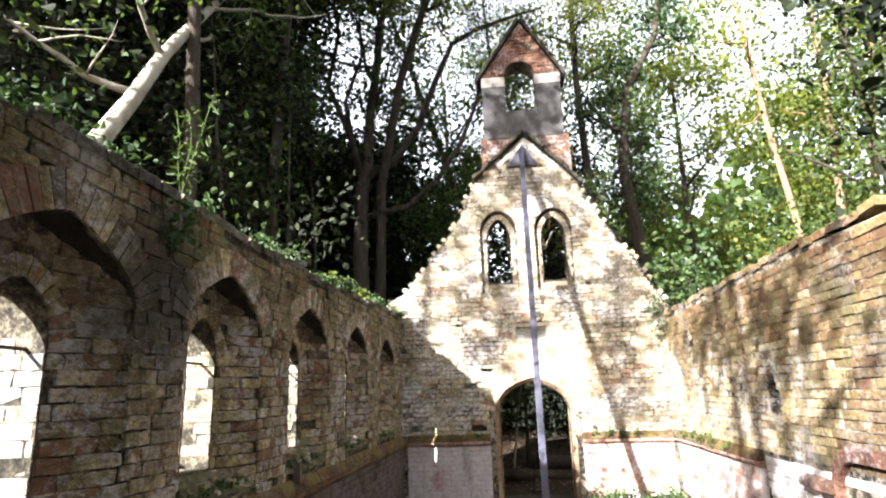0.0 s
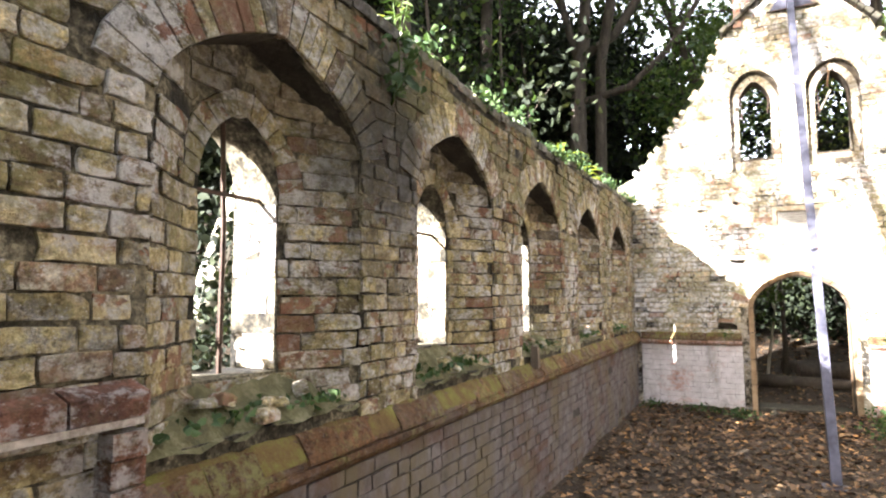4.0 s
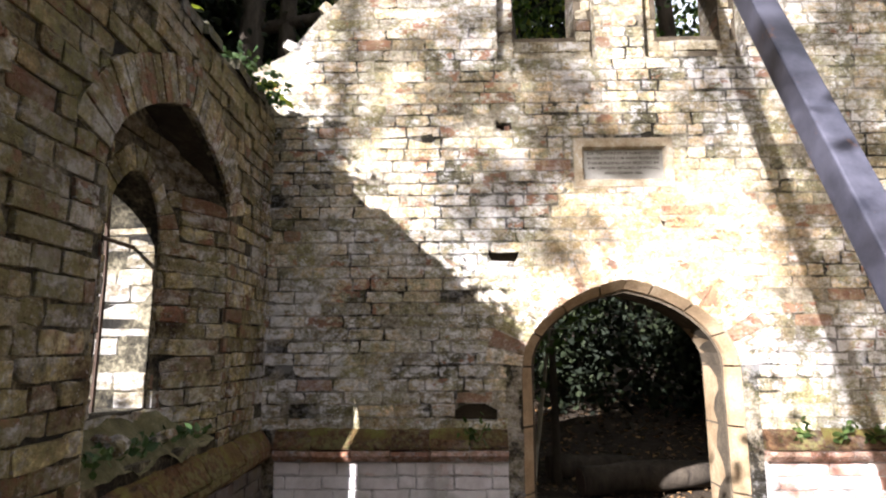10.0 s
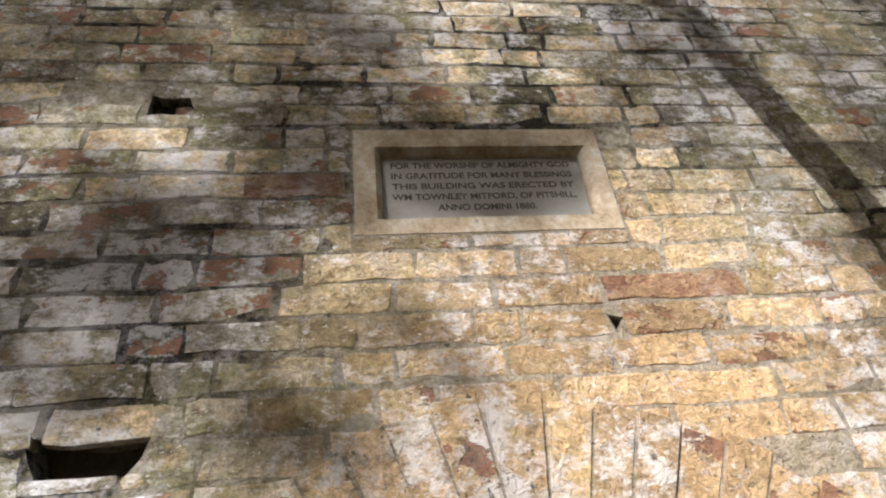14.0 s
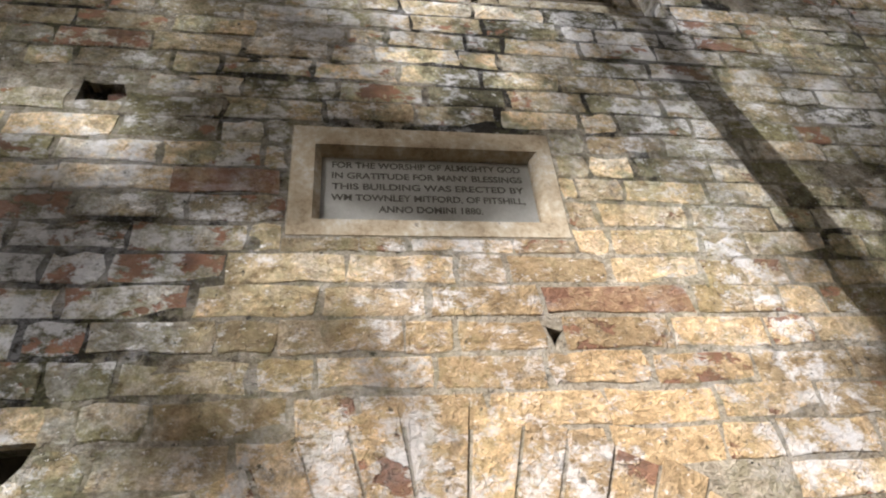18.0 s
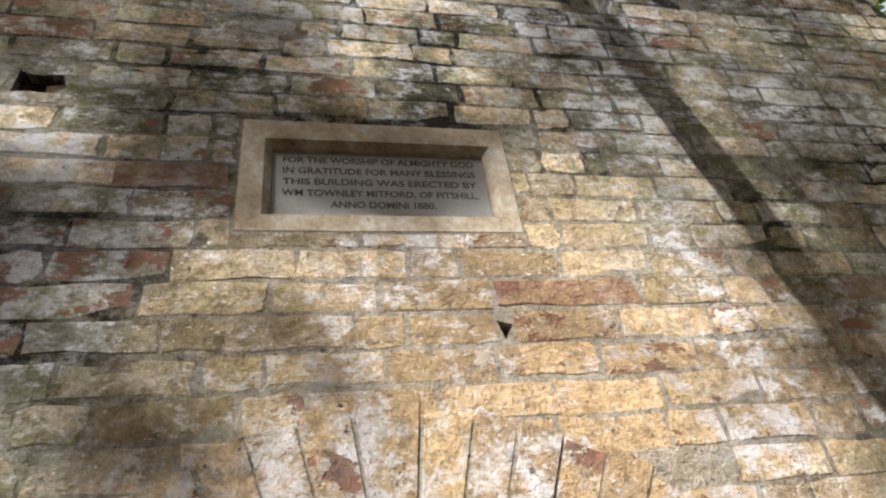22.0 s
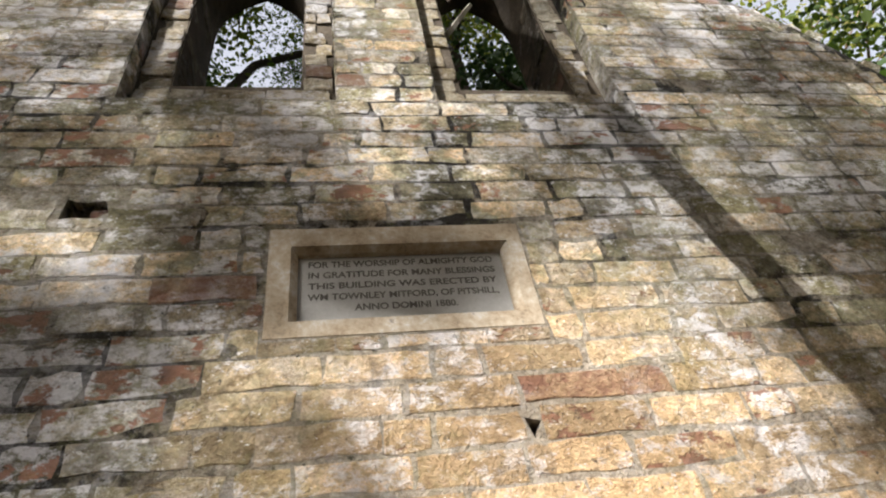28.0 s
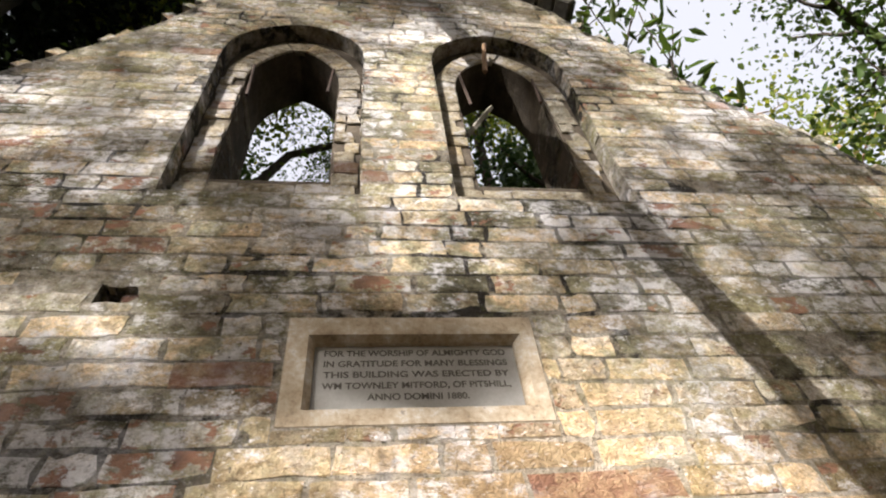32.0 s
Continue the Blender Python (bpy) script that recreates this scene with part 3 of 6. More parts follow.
def tube(path, radii, sides=8):
    verts, faces = [], []
    path = [Vector(p) for p in path]
    side = Vector((1, 0, 0))
    for i, p in enumerate(path):
        t = (path[min(i + 1, len(path) - 1)] - path[max(i - 1, 0)]).normalized()
        a = (side - t * side.dot(t))
        a = a.normalized() if a.length > 1e-3 else t.orthogonal().normalized()
        b = t.cross(a)
        side = a
        for k in range(sides):
            w = 2 * math.pi * k / sides
            verts.append(p + (a * math.cos(w) + b * math.sin(w)) * radii[i])
    for i in range(len(path) - 1):
        for k in range(sides):
            faces.append((i * sides + k, i * sides + (k + 1) % sides, (i + 1) * sides + (k + 1) % sides, (i + 1) * sides + k))
    faces.append(tuple(reversed(range(sides))))
    faces.append(tuple(range(len(verts) - sides, len(verts))))
    return verts, faces


def leaves(points, size, rng, droop=0.3, slim=0.42, fold=0.25):
    """Small folded, pointed leaves at the given points: arrays of vertices and faces."""
    n = len(points)
    d = rng.normal(size=(n, 3))
    d[:, 2] -= droop
    d /= np.linalg.norm(d, axis=1)[:, None]
    s = np.cross(d, rng.normal(size=(n, 3)))
    s /= np.linalg.norm(s, axis=1)[:, None] + 1e-9
    nn = np.cross(d, s)
    L = (size * rng.uniform(0.6, 1.25, n))[:, None]
    p = np.asarray(points)
    up = nn * L * fold * slim
    v = np.stack([p, p + d * L * 0.3 + s * L * slim * 0.8 + up, p + d * L * 0.68 + s * L * slim * 0.62 + up * 0.6, p + d * L - nn * L * 0.12,
                  p + d * L * 0.68 - s * L * slim * 0.62 + up * 0.6, p + d * L * 0.3 - s * L * slim * 0.8 + up], 1).reshape(-1, 3)
    k = np.arange(n) * 6
    f = np.concatenate([np.stack([k, k + a, k + a + 1], 1) for a in (1, 2, 3, 4)])
    return v, f


def leaf_mesh(name, points, size, rng, mat, **kw):
    v, f = leaves(points, size, rng, **kw)
    me = bpy.data.meshes.new(name)
    me.vertices.add(len(v))
    me.vertices.foreach_set("co", v.astype(np.float32).ravel())
    me.loops.add(f.size)
    me.loops.foreach_set("vertex_index", f.astype(np.int32).ravel())
    me.polygons.add(len(f))
    me.polygons.foreach_set("loop_start", (np.arange(len(f)) * 3).astype(np.int32))
    me.materials.append(mat)
    me.update(calc_edges=True)
    return me


# ---------------------------------------------------------------- plan
LEFT, RIGHT = -2.26, 2.29            # faces of the side walls
GABLE = 0.0                          # inner face of the gable wall
BACK = -13.5                         # inner face of the end wall behind the walk
NICHES = [-8.055, -6.45, -4.75, -3.0, -1.24]
N_HALF, N_SPRING, N_APEX, N_BLUNT = 0.54, 2.27, 2.66, 0.4
N_FLAT = 0.25                        # half width of the flat back of a niche; its sides splay out to the face
W_HALF, W_SILL, W_SPRING, W_APEX = 0.21, 1.33, 2.08, 2.37
DOOR = dict(half=0.66, spring=1.47, apex=2.005, blunt=0.2)
DOOR_IN = dict(half=0.585, spring=1.47, apex=1.93, blunt=0.2)
LANCETS = [-0.452, 0.534]
rng = random.Random(7)
nrng = np.random.default_rng(11)


def on_gable(u, v, d):
    return Vector((u, GABLE + d, v))


def on_left(u, v, d):
    return Vector((LEFT - d, u, v))


def on_right(u, v, d):
    return Vector((RIGHT + d, u, v))


def ground_height(x, y):
    h = 0.0
    if x < -2.8:
        h += 0.30 * max(0.0, -x - 4.0) ** 1.0 * min(1.0, (-x - 2.8))
    if x > 2.9:
        h += 0.10 * (x - 2.9)
    if y > 0.5:
        h += 0.16 * (y - 0.5)
    h = min(h, 14 + 0.02 * abs(h))
    if -2.3 < x < 2.3 and -12 < y < 0:
        h -= 0.10 * min(1.0, min(-y, x + 2.3, 2.3 - x) / 0.8)
    h += 0.05 * noise.noise((x * 0.9, y * 0.9, 0)) + 0.02 * noise.noise((x * 3.1, y * 3.1, 4))
    far = max(abs(x), abs(y))
    if far > 15:
        h += 0.3 * noise.noise((x * 0.1, y * 0.1, 2)) * min(1, (far - 15) / 20) * 4
    return h


def make_ground():
    n = 150
    t = np.linspace(-1, 1, n)
    c = np.sinh(t * 5.2) / np.sinh(5.2)
    xs, ys = c * 320, c * 320 - 3.0
    verts = [(x, y, ground_height(x, y)) for y in ys for x in xs]
    faces = [(j * n + i, j * n + i + 1, (j + 1) * n + i + 1, (j + 1) * n + i) for j in range(n - 1) for i in range(n - 1)]
    ob = new("ground", mesh_of("ground", verts, faces, MAT_EARTH, True))
    tagged(ob, "dark brown woodland soil strewn with dead leaves", "ground", kind="structure")


make_ground()

# gable outline, uneven as the broken slopes are
G_LEFT = [(-2.75, -0.4), (-2.75, 3.1), (-2.47, 3.42), (-2.2, 3.55), (-1.99, 3.82), (-1.75, 4.05), (-1.55, 4.36), (-1.34, 4.62), (-1.12, 4.95), (-0.98, 5.3), (-0.82, 5.62), (-0.72, 5.8)]
G_RIGHT = [(1.02, 5.5), (1.12, 5.22), (1.3, 4.95), (1.36, 4.78), (1.56, 4.52), (1.63, 4.33), (1.86, 4.08), (1.97, 3.88), (2.16, 3.5), (2.4, 3.1), (2.75, 2.9), (2.75, -0.4)]
G_OUT = [*G_LEFT, (0.135, 6.45), *G_RIGHT]


def outline_at(z, pts, inner):
    best = None
    for (x0, z0), (x1, z1) in zip(pts, pts[1:]):
        if min(z0, z1) <= z <= max(z0, z1) and z0 != z1:
            best = x0 + (x1 - x0) * (z - z0) / (z1 - z0)
    return inner if best is None else best


def g_lo(z):
    return max(LEFT - 0.1, outline_at(z, [*G_LEFT, (0.135, 6.45)], 0.1))


def g_hi(z):
    return min(RIGHT + 0.1, outline_at(z, [(0.135, 6.45), *G_RIGHT], 0.17))


def lancet_outer(mid, grow=0.0):
    return arch_loop(mid, 0.328 + grow, 3.5 - grow, 4.64, 5.02 + grow)


def lancet_inner(mid, grow=0.0):
    return arch_loop(mid, 0.212 + grow, 3.69 - grow, 4.5, 4.88 + grow)


def make_gable():
    front = slab(G_OUT, [arch_loop(0, DOOR["half"], -0.3, DOOR["spring"], DOOR["apex"], DOOR["blunt"]), *[lancet_outer(m) for m in LANCETS],
                         [(-0.296, 2.608), (0.346, 2.608), (0.346, 2.936), (-0.296, 2.936)],
                         [(-0.84, 2.125), (-0.70, 2.118), (-0.675, 2.15), (-0.66, 2.195), (-0.76, 2.188), (-0.875, 2.20), (-0.86, 2.16)], [(-0.80, 2.99), (-0.765, 2.975), (-0.72, 2.985), (-0.69, 3.01), (-0.705, 3.055), (-0.75, 3.045), (-0.795, 3.06)],
                         [(-1.08, 1.15), (-0.82, 1.15), (-0.82, 1.21), (-0.9, 1.25), (-1.0, 1.25), (-1.08, 1.21)], [(0.255, 2.335), (0.275, 2.375), (0.24, 2.385)]],
                 0.0013, 0.085, on_gable)
    wall = part("wall_gable", front, MAT_MORTAR)
    tagged(wall, "tall ruined gable wall of weathered buff brick with a pointed doorway", "wall", kind="structure")
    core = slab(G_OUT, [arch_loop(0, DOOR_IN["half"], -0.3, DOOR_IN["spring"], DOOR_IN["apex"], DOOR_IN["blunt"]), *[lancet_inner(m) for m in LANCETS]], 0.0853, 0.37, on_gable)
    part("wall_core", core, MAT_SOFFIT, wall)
    return wall


WALL_GABLE = make_gable()


def wall_left():
    top = [(0.0, 3.12), (-0.6, 3.1), (-1.2, 3.06), (-2.0, 3.08), (-2.7, 2.99), (-3.6, 3.03), (-4.4, 2.93), (-5.2, 2.99), (-6.0, 2.95), (-7.0, 2.99), (-8.0, 3.0), (-8.8, 3.0), (-9.6, 2.85), (-10.4, 2.92), (-11.5, 2.8), (BACK - 0.4, 2.85)]
    out = [(BACK - 0.4, -0.4), (0.0, -0.4), *top]
    front = slab(out, [arch_loop(c, N_HALF, 1.16, N_SPRING, N_APEX, N_BLUNT) for c in NICHES], 0.010, 0.2, on_left)
    wall = part("wall_left", front, MAT_MORTAR_DARK)
    tagged(wall, "roofless side wall of mossy buff brick with five pointed window niches", "wall", kind="structure")
    back = slab(out, [arch_loop(c, W_HALF, W_SILL, W_SPRING, W_APEX) for c in NICHES], 0.2003, 0.46, on_left)
    part("wall_core", back, MAT_MORTAR_DARK, wall)
    for c in NICHES:                                        # splayed sides of each niche
        for s in (-1, 1):
            flat = [(c + s * (N_HALF + 0.001), 0.016), (c + s * N_FLAT, 0.197)]
            verts = [on_left(u, z, d) for z in (1.16, N_APEX) for u, d in flat] + [on_left(u, z, 0.1995) for z in (1.16, N_APEX) for u, d in flat]
            me = mesh_of("splay", verts, [(0, 1, 3, 2), (4, 6, 7, 5), (0, 2, 6, 4)] if s > 0 else [(0, 2, 3, 1), (4, 5, 7, 6), (0, 4, 6, 2)], MAT_MORTAR_DARK)
            mesh_part("splay", me, wall)
    return wall, top


WALL_LEFT, LEFT_TOP = wall_left()


def wall_right():
    top = [(0.0, 3.05), (-0.8, 3.04), (-1.6, 2.97), (-2.6, 2.95), (-3.6, 2.97), (-4.6, 2.99), (-5.4, 2.93), (-6.4, 2.9), (-8.0, 2.95), (-10.0, 2.8), (BACK - 0.4, 2.85)]
    out = [(BACK - 0.4, -0.4), (0.0, -0.4), *top]
    slit = arch_loop(-3.93, 0.13, 1.32, 1.62, 1.9)
    wall = part("wall_right", slab(out, [slit], 0.008, 0.14, on_right), MAT_MORTAR)
    tagged(wall, "sunlit side wall of buff and red brick with patches of pale render", "wall", kind="structure")
    part("wall_core", slab(out, [], 0.1403, 0.46, on_right), MAT_MORTAR, wall)
    return wall


WALL_RIGHT = wall_right()


def wall_end():
    out = [(LEFT + 0.003, -0.4), (RIGHT - 0.003, -0.4), (RIGHT - 0.003, 2.7), (0.4, 2.5), (-0.8, 2.75), (LEFT + 0.003, 2.6)]
    wall = part("wall_end", slab(out, [arch_loop(0, 0.6, -0.3, 1.5, 2.0)], 0, 0.4, lambda u, v, d: Vector((u, BACK - d, v))), MAT_MORTAR)
    tagged(wall, "plain broken end wall of weathered brick", "wall", kind="structure")


wall_end()


# ---------------------------------------------------------------- the raking prop
def make_prop():
    foot, head = Vector((-0.02, -3.2, -0.1)), Vector((0.065, -0.035, 6.15))
    base = thing("raking_prop", foot, "long leaning grey steel prop reaching from soil to gable peak", "prop")
    m = look(foot, head) @ pose(0, 0, 0)
    L = (head - foot).length
    bm = bmesh.new()
    box_bm(bm, (-0.044, -0.044, -L), (0.044, 0.044, 0.0), 0.007)
    bmesh.ops.transform(bm, matrix=m, verts=bm.verts)
    part("shaft", bm, MAT_STEEL, base)
    bm = bmesh.new()
    box_bm(bm, (foot.x - 0.12, foot.y - 0.14, -0.14), (foot.x + 0.12, foot.y + 0.14, -0.09), 0.006)
    part("foot_plate", bm, MAT_STEEL, base)
    bm = bmesh.new()
    vs = [(-0.20, 5.86), (0.36, 5.86), (0.08, 6.28)]
    q = [bm.verts.new((x, -0.006, z)) for x, z in vs] + [bm.verts.new((x, -0.03, z)) for x, z in vs]
    bm.faces.new(q[:3])
    bm.faces.new(q[3:])
    for i in range(3):
        bm.faces.new((q[i], q[(i + 1) % 3], q[3 + (i + 1) % 3], q[3 + i]))
    bmesh.ops.recalc_face_normals(bm, faces=bm.faces)
    part("head_plate", bm, MAT_STEEL, base, "triangular grey steel plate")
    bm = bmesh.new()
    box_bm(bm, (-0.24, -0.048, 5.838), (0.42, -0.02, 5.857), 0.004)
    part("cross_bar", bm, MAT_IRON, base, "dark iron bar")


make_prop()


# ---------------------------------------------------------------- brickwork of the gable wall
# limewash on the lancets; in the window slits the pale tone paints sunlight
PALE_BRICK = brick_material("pale limewashed brick with sunlight in its tone", [(0.0, (0.52, 0.46, 0.34)), (0.3, (0.60, 0.55, 0.44)), (0.6, (0.46, 0.40, 0.29)), (0.85, (0.55, 0.46, 0.30))], lime=0.8, moss=0.2, soot=0.35, red=0.02)
# dark tone holds the shade of lancet reveals and upper niche backs
MAT_REVEAL_SHADE = brick_material("reveal brick with shade painted in", [(0.0, (0.06, 0.05, 0.035)), (0.4, (0.13, 0.11, 0.08)), (0.8, (0.2, 0.17, 0.12))], lime=0.25, moss=0.3, soot=0.6, red=0.03)
HOLES = [(-0.86, -0.67, 2.13, 2.18), (-0.80, -0.69, 2.995, 3.045), (-1.08, -0.82, 1.15, 1.25), (-0.298, 0.348, 2.608, 2.936), (0.24, 0.275, 2.33, 2.385)]


def gable_blocked(v):
    out = []
    if v < DOOR["apex"] + 0.2:
        h = arch_half(v, DOOR["half"] + 0.2, DOOR["spring"], DOOR["apex"] + 0.2, DOOR["blunt"]) if v > DOOR["spring"] else DOOR["half"] + 0.10
        out.append((-h, h))
    for m in LANCETS:
        if 3.5 < v < 5.13:
            h = arch_half(v, 0.328 + (0.11 if v > 4.64 else 0.0), 4.64, 5.13)
            out.append((m - h, m + h))
    return out


def dress_gable():
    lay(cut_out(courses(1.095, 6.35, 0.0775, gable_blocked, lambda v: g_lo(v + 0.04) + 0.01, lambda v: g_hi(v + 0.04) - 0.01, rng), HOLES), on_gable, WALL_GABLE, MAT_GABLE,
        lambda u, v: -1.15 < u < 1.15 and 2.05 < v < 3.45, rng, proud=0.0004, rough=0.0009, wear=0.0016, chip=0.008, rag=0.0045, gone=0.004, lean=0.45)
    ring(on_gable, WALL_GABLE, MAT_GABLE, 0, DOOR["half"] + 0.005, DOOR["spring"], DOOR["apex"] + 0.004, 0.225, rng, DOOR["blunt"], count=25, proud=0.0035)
    for m in LANCETS:
        ring(on_gable, WALL_GABLE, MAT_GABLE, m, 0.33, 4.64, 5.022, 0.105, rng, count=13)
        # the inner order of the lancet, set back from the face
        def inner(u, v, d):
            return on_gable(u, v, d + 0.075)
        ring(inner, WALL_GABLE, PALE_BRICK, m, 0.214, 4.5, 4.882, 0.10, rng, count=13, depth=0.03)
        def side(v, m=m):
            return [(m - arch_half(v, 0.214 + (0.1 if v > 4.5 else 0), 4.5, 4.98), m + arch_half(v, 0.214 + (0.1 if v > 4.5 else 0), 4.5, 4.98))] if v > 3.69 else []
        lay(courses(3.505, 4.62, 0.0775, side, m - 0.322, m + 0.322, rng, long=0.2, joint=0.004, v_joint=0.003), inner, WALL_GABLE, PALE_BRICK, lambda u, v: False, rng, gone=0)
        # reveals of both orders in brick
        for s in (-1, 1):
            def reveal(u, v, d, s=s, m=m):
                return Vector((m + s * (0.328 + d), GABLE + u, v))
            lay(courses(3.505, 4.66, 0.0775, lambda v: [], 0.0, 0.085, rng, long=0.085, v_joint=0.004), reveal, WALL_GABLE, MAT_GABLE, lambda u, v: False, rng, gone=0, proud=0.001, rough=0.002, depth=0.02)
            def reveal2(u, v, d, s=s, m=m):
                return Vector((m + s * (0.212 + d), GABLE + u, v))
            # inner reveals in the brick painted dark, for their backlit shade
            lay(courses(3.69, 4.52, 0.0775, lambda v: [], 0.09, 0.365, rng, joint=0.004, v_joint=0.003), reveal2, WALL_GABLE, MAT_REVEAL_SHADE, lambda u, v: False, rng, gone=0, proud=0.001, rough=0.002, depth=0.02)
        # iron stubs of the lost glazing
        for s in (-1, 1):
            v, f = tube([(m + s * 0.17, 0.05, 4.32 + 0.03 * s), (m + s * 0.185, 0.06, 4.62)], [0.008, 0.008], 6)
            mesh_part("glazing_bar", mesh_of("glazing_bar", v, f, MAT_IRON), WALL_GABLE, "rusted iron bar stub")
    # red cores of broken bricks inside the two holes
    for x, z, w, h in ((-0.72, 3.012, 0.022, 0.03), (-0.78, 3.0, 0.016, 0.02)):
        v = [on_gable(*q) for q in ragged_brick(x - w, x + w, z - h, z + h, -0.02, 0.07, rng, 0.004, 0.01)]
        mesh_part("brick", mesh_of("brick", v, RAGGED_FACES, MAT_RED), WALL_GABLE, "broken red brick core")
    # slivers of old timber left in one lancet
    for pts, r0, mat, lab in (([(LANCETS[1] - 0.17, 0.2, 4.28), (LANCETS[1] + 0.0, 0.22, 4.62)], 0.016, MAT_PALE_BARK, "pale broken lath"), ([(LANCETS[1] - 0.06, 0.03, 4.62), (LANCETS[1] - 0.02, 0.02, 4.95)], 0.014, MAT_TAN_BARK, "orange splintered lath")):
        v, f = tube(pts, [r0, r0 * 0.8], 4)
        mesh_part("lath", mesh_of("lath", v, f, mat), WALL_GABLE, lab)
    # the broken topmost course of the slopes: loose bricks lying on the core
    for pts in (G_LEFT[2:], G_RIGHT[:-2]):
        for (x0, z0), (x1, z1) in zip(pts, pts[1:]):
            n = max(1, int(math.dist((x0, z0), (x1, z1)) / 0.15))
            for k in range(n):
                f = (k + rng.uniform(0.2, 0.8)) / n
                x, z = x0 + (x1 - x0) * f, z0 + (z1 - z0) * f
                if abs(x) > RIGHT:
                    continue
                for y in (0.06, 0.19, 0.32):
                    if rng.random() < 0.25:
                        continue
                    me = mesh_of("brick", brick_arrays(-0.1, 0.1, -0.05, 0.05, 0.035, 0.04, rng, 0.008), BRICK_FACES, MAT_GABLE)
                    ob = new("brick", me)
                    ob.parent = WALL_GABLE
                    ob.matrix_basis = pose(x, y, z - 0.045, 180 + rng.uniform(-6, 6), math.degrees(math.atan2(z1 - z0, x1 - x0)) * 0.75 + rng.uniform(-12, 12), rng.uniform(-9, 9))


dress_gable()


# ---------------------------------------------------------------- doorway stones
def make_doorway():
    """The chamfered stone surround, cut into jamb stones and arch stones."""
    profile = [(0.012, 0.03), (0.006, -0.006), (-0.055, 0.06), (-0.062, 0.085), (-0.072, 0.095), (-0.078, 0.36)]
    def loop(grow, s):
        """A point on the opening grown by grow; s runs 0..1 from the left foot round to the right."""
        half, apex = DOOR["half"] + grow, DOOR["apex"] + grow * 0.95
        if s < 0.3:
            return (-half, -0.2 + (DOOR["spring"] + 0.2) * s / 0.3)
        if s > 0.7:
            return (half, -0.2 + (DOOR["spring"] + 0.2) * (1 - s) / 0.3)
        t = (s - 0.5) / 0.2
        z = DOOR["spring"] + (apex - DOOR["spring"]) * math.sin((1 - abs(t)) * math.pi / 2)
        return (math.copysign(arch_half(z, half, DOOR["spring"], apex, DOOR["blunt"]), t), z)
    frame_ob = thing("stone_doorway", (0, 0, 0), "chamfered pale stone surround of the pointed doorway, open", "doorway", kind="structure")
    cuts = [0.0, 0.10, 0.165, 0.235, 0.3, 0.35, 0.40, 0.45, 0.5, 0.55, 0.60, 0.65, 0.7, 0.765, 0.835, 0.90, 1.0]
    for a, b in zip(cuts, cuts[1:]):
        n = 5
        verts, faces = [], []
        e = 0.0012
        for i in range(n + 1):
            s = a + e + (b - a - 2 * e) * i / n
            verts += [on_gable(*loop(g + (0.004 * noise.noise((s * 30, g * 9, 1)) if g < 0.05 else 0), s), d) for g, d in profile]
        w = len(profile)
        for i in range(n):
            faces += [(i * w + k, i * w + k + 1, (i + 1) * w + k + 1, (i + 1) * w + k) for k in range(w - 1)]
        faces += [tuple(range(w)), tuple(reversed(range(n * w, n * w + w)))]
        ob = mesh_part("jamb_stone" if b <= 0.3 or a >= 0.7 else "arch_stone", mesh_of("stone", verts, faces, MAT_DOOR_STONE), frame_ob)
        bm = bmesh.new()
        bm.from_mesh(ob.data)
        bmesh.ops.recalc_face_normals(bm, faces=bm.faces)
        bm.to_mesh(ob.data)
        bm.free()
    bm = bmesh.new()
    box_bm(bm, (-0.58, 0.02, -0.12), (0.58, 0.5, 0.05), 0.02)
    ob = part("threshold", bm, MAT_COPING, frame_ob, "dark worn stone threshold")


make_doorway()


# ---------------------------------------------------------------- dado and string course
def string_piece(to3, parent, u0, u1, prof, mat, name="string_brick", gap=0.004, pitch=0.225, wob=0.003):
    n = max(1, round((u1 - u0) / pitch))
    for k in range(n):
        a, b = u0 + (u1 - u0) * k / n + gap, u0 + (u1 - u0) * (k + 1) / n - gap
        dz, dd = rng.uniform(-wob, wob), rng.uniform(-wob, wob)
        v = [to3(a, z + dz, d + dd) for d, z in prof] + [to3(b, z + dz, d + dd) for d, z in prof]
        w = len(prof)
        f = [tuple(range(w)), tuple(reversed(range(w, 2 * w)))] + [(i, w + i, w + (i + 1) % w, (i + 1) % w) for i in range(w)]
        me = mesh_of(name, v, f, mat)
        bm = bmesh.new()
        bm.from_mesh(me)
        bmesh.ops.recalc_face_normals(bm, faces=bm.faces)
        bm.to_mesh(me)
        bm.free()
        ob = new(name, me)
        ob.parent = parent


CAP = [(0.01, 1.10), (-0.012, 1.088), (-0.07, 1.0), (-0.07, 0.986), (0.01, 0.986)]
BAND = [(0.01, 0.980), (-0.075, 0.980), (-0.078, 0.955), (-0.06, 0.935), (-0.035, 0.915), (0.01, 0.915)]
MAT_CAP = brick_material("rust-brown mossy cap brick", [(0.0, (0.12, 0.06, 0.032)), (0.4, (0.17, 0.09, 0.042)), (0.75, (0.10, 0.055, 0.03))], lime=0.1, moss=0.8, soot=0.6, red=0)
MAT_BAND = brick_material("worn limewashed string brick", [(0.0, (0.45, 0.26, 0.2)), (0.4, (0.52, 0.36, 0.30)), (0.75, (0.4, 0.2, 0.14))], lime=0.9, moss=0.2, soot=0.4, red=0)


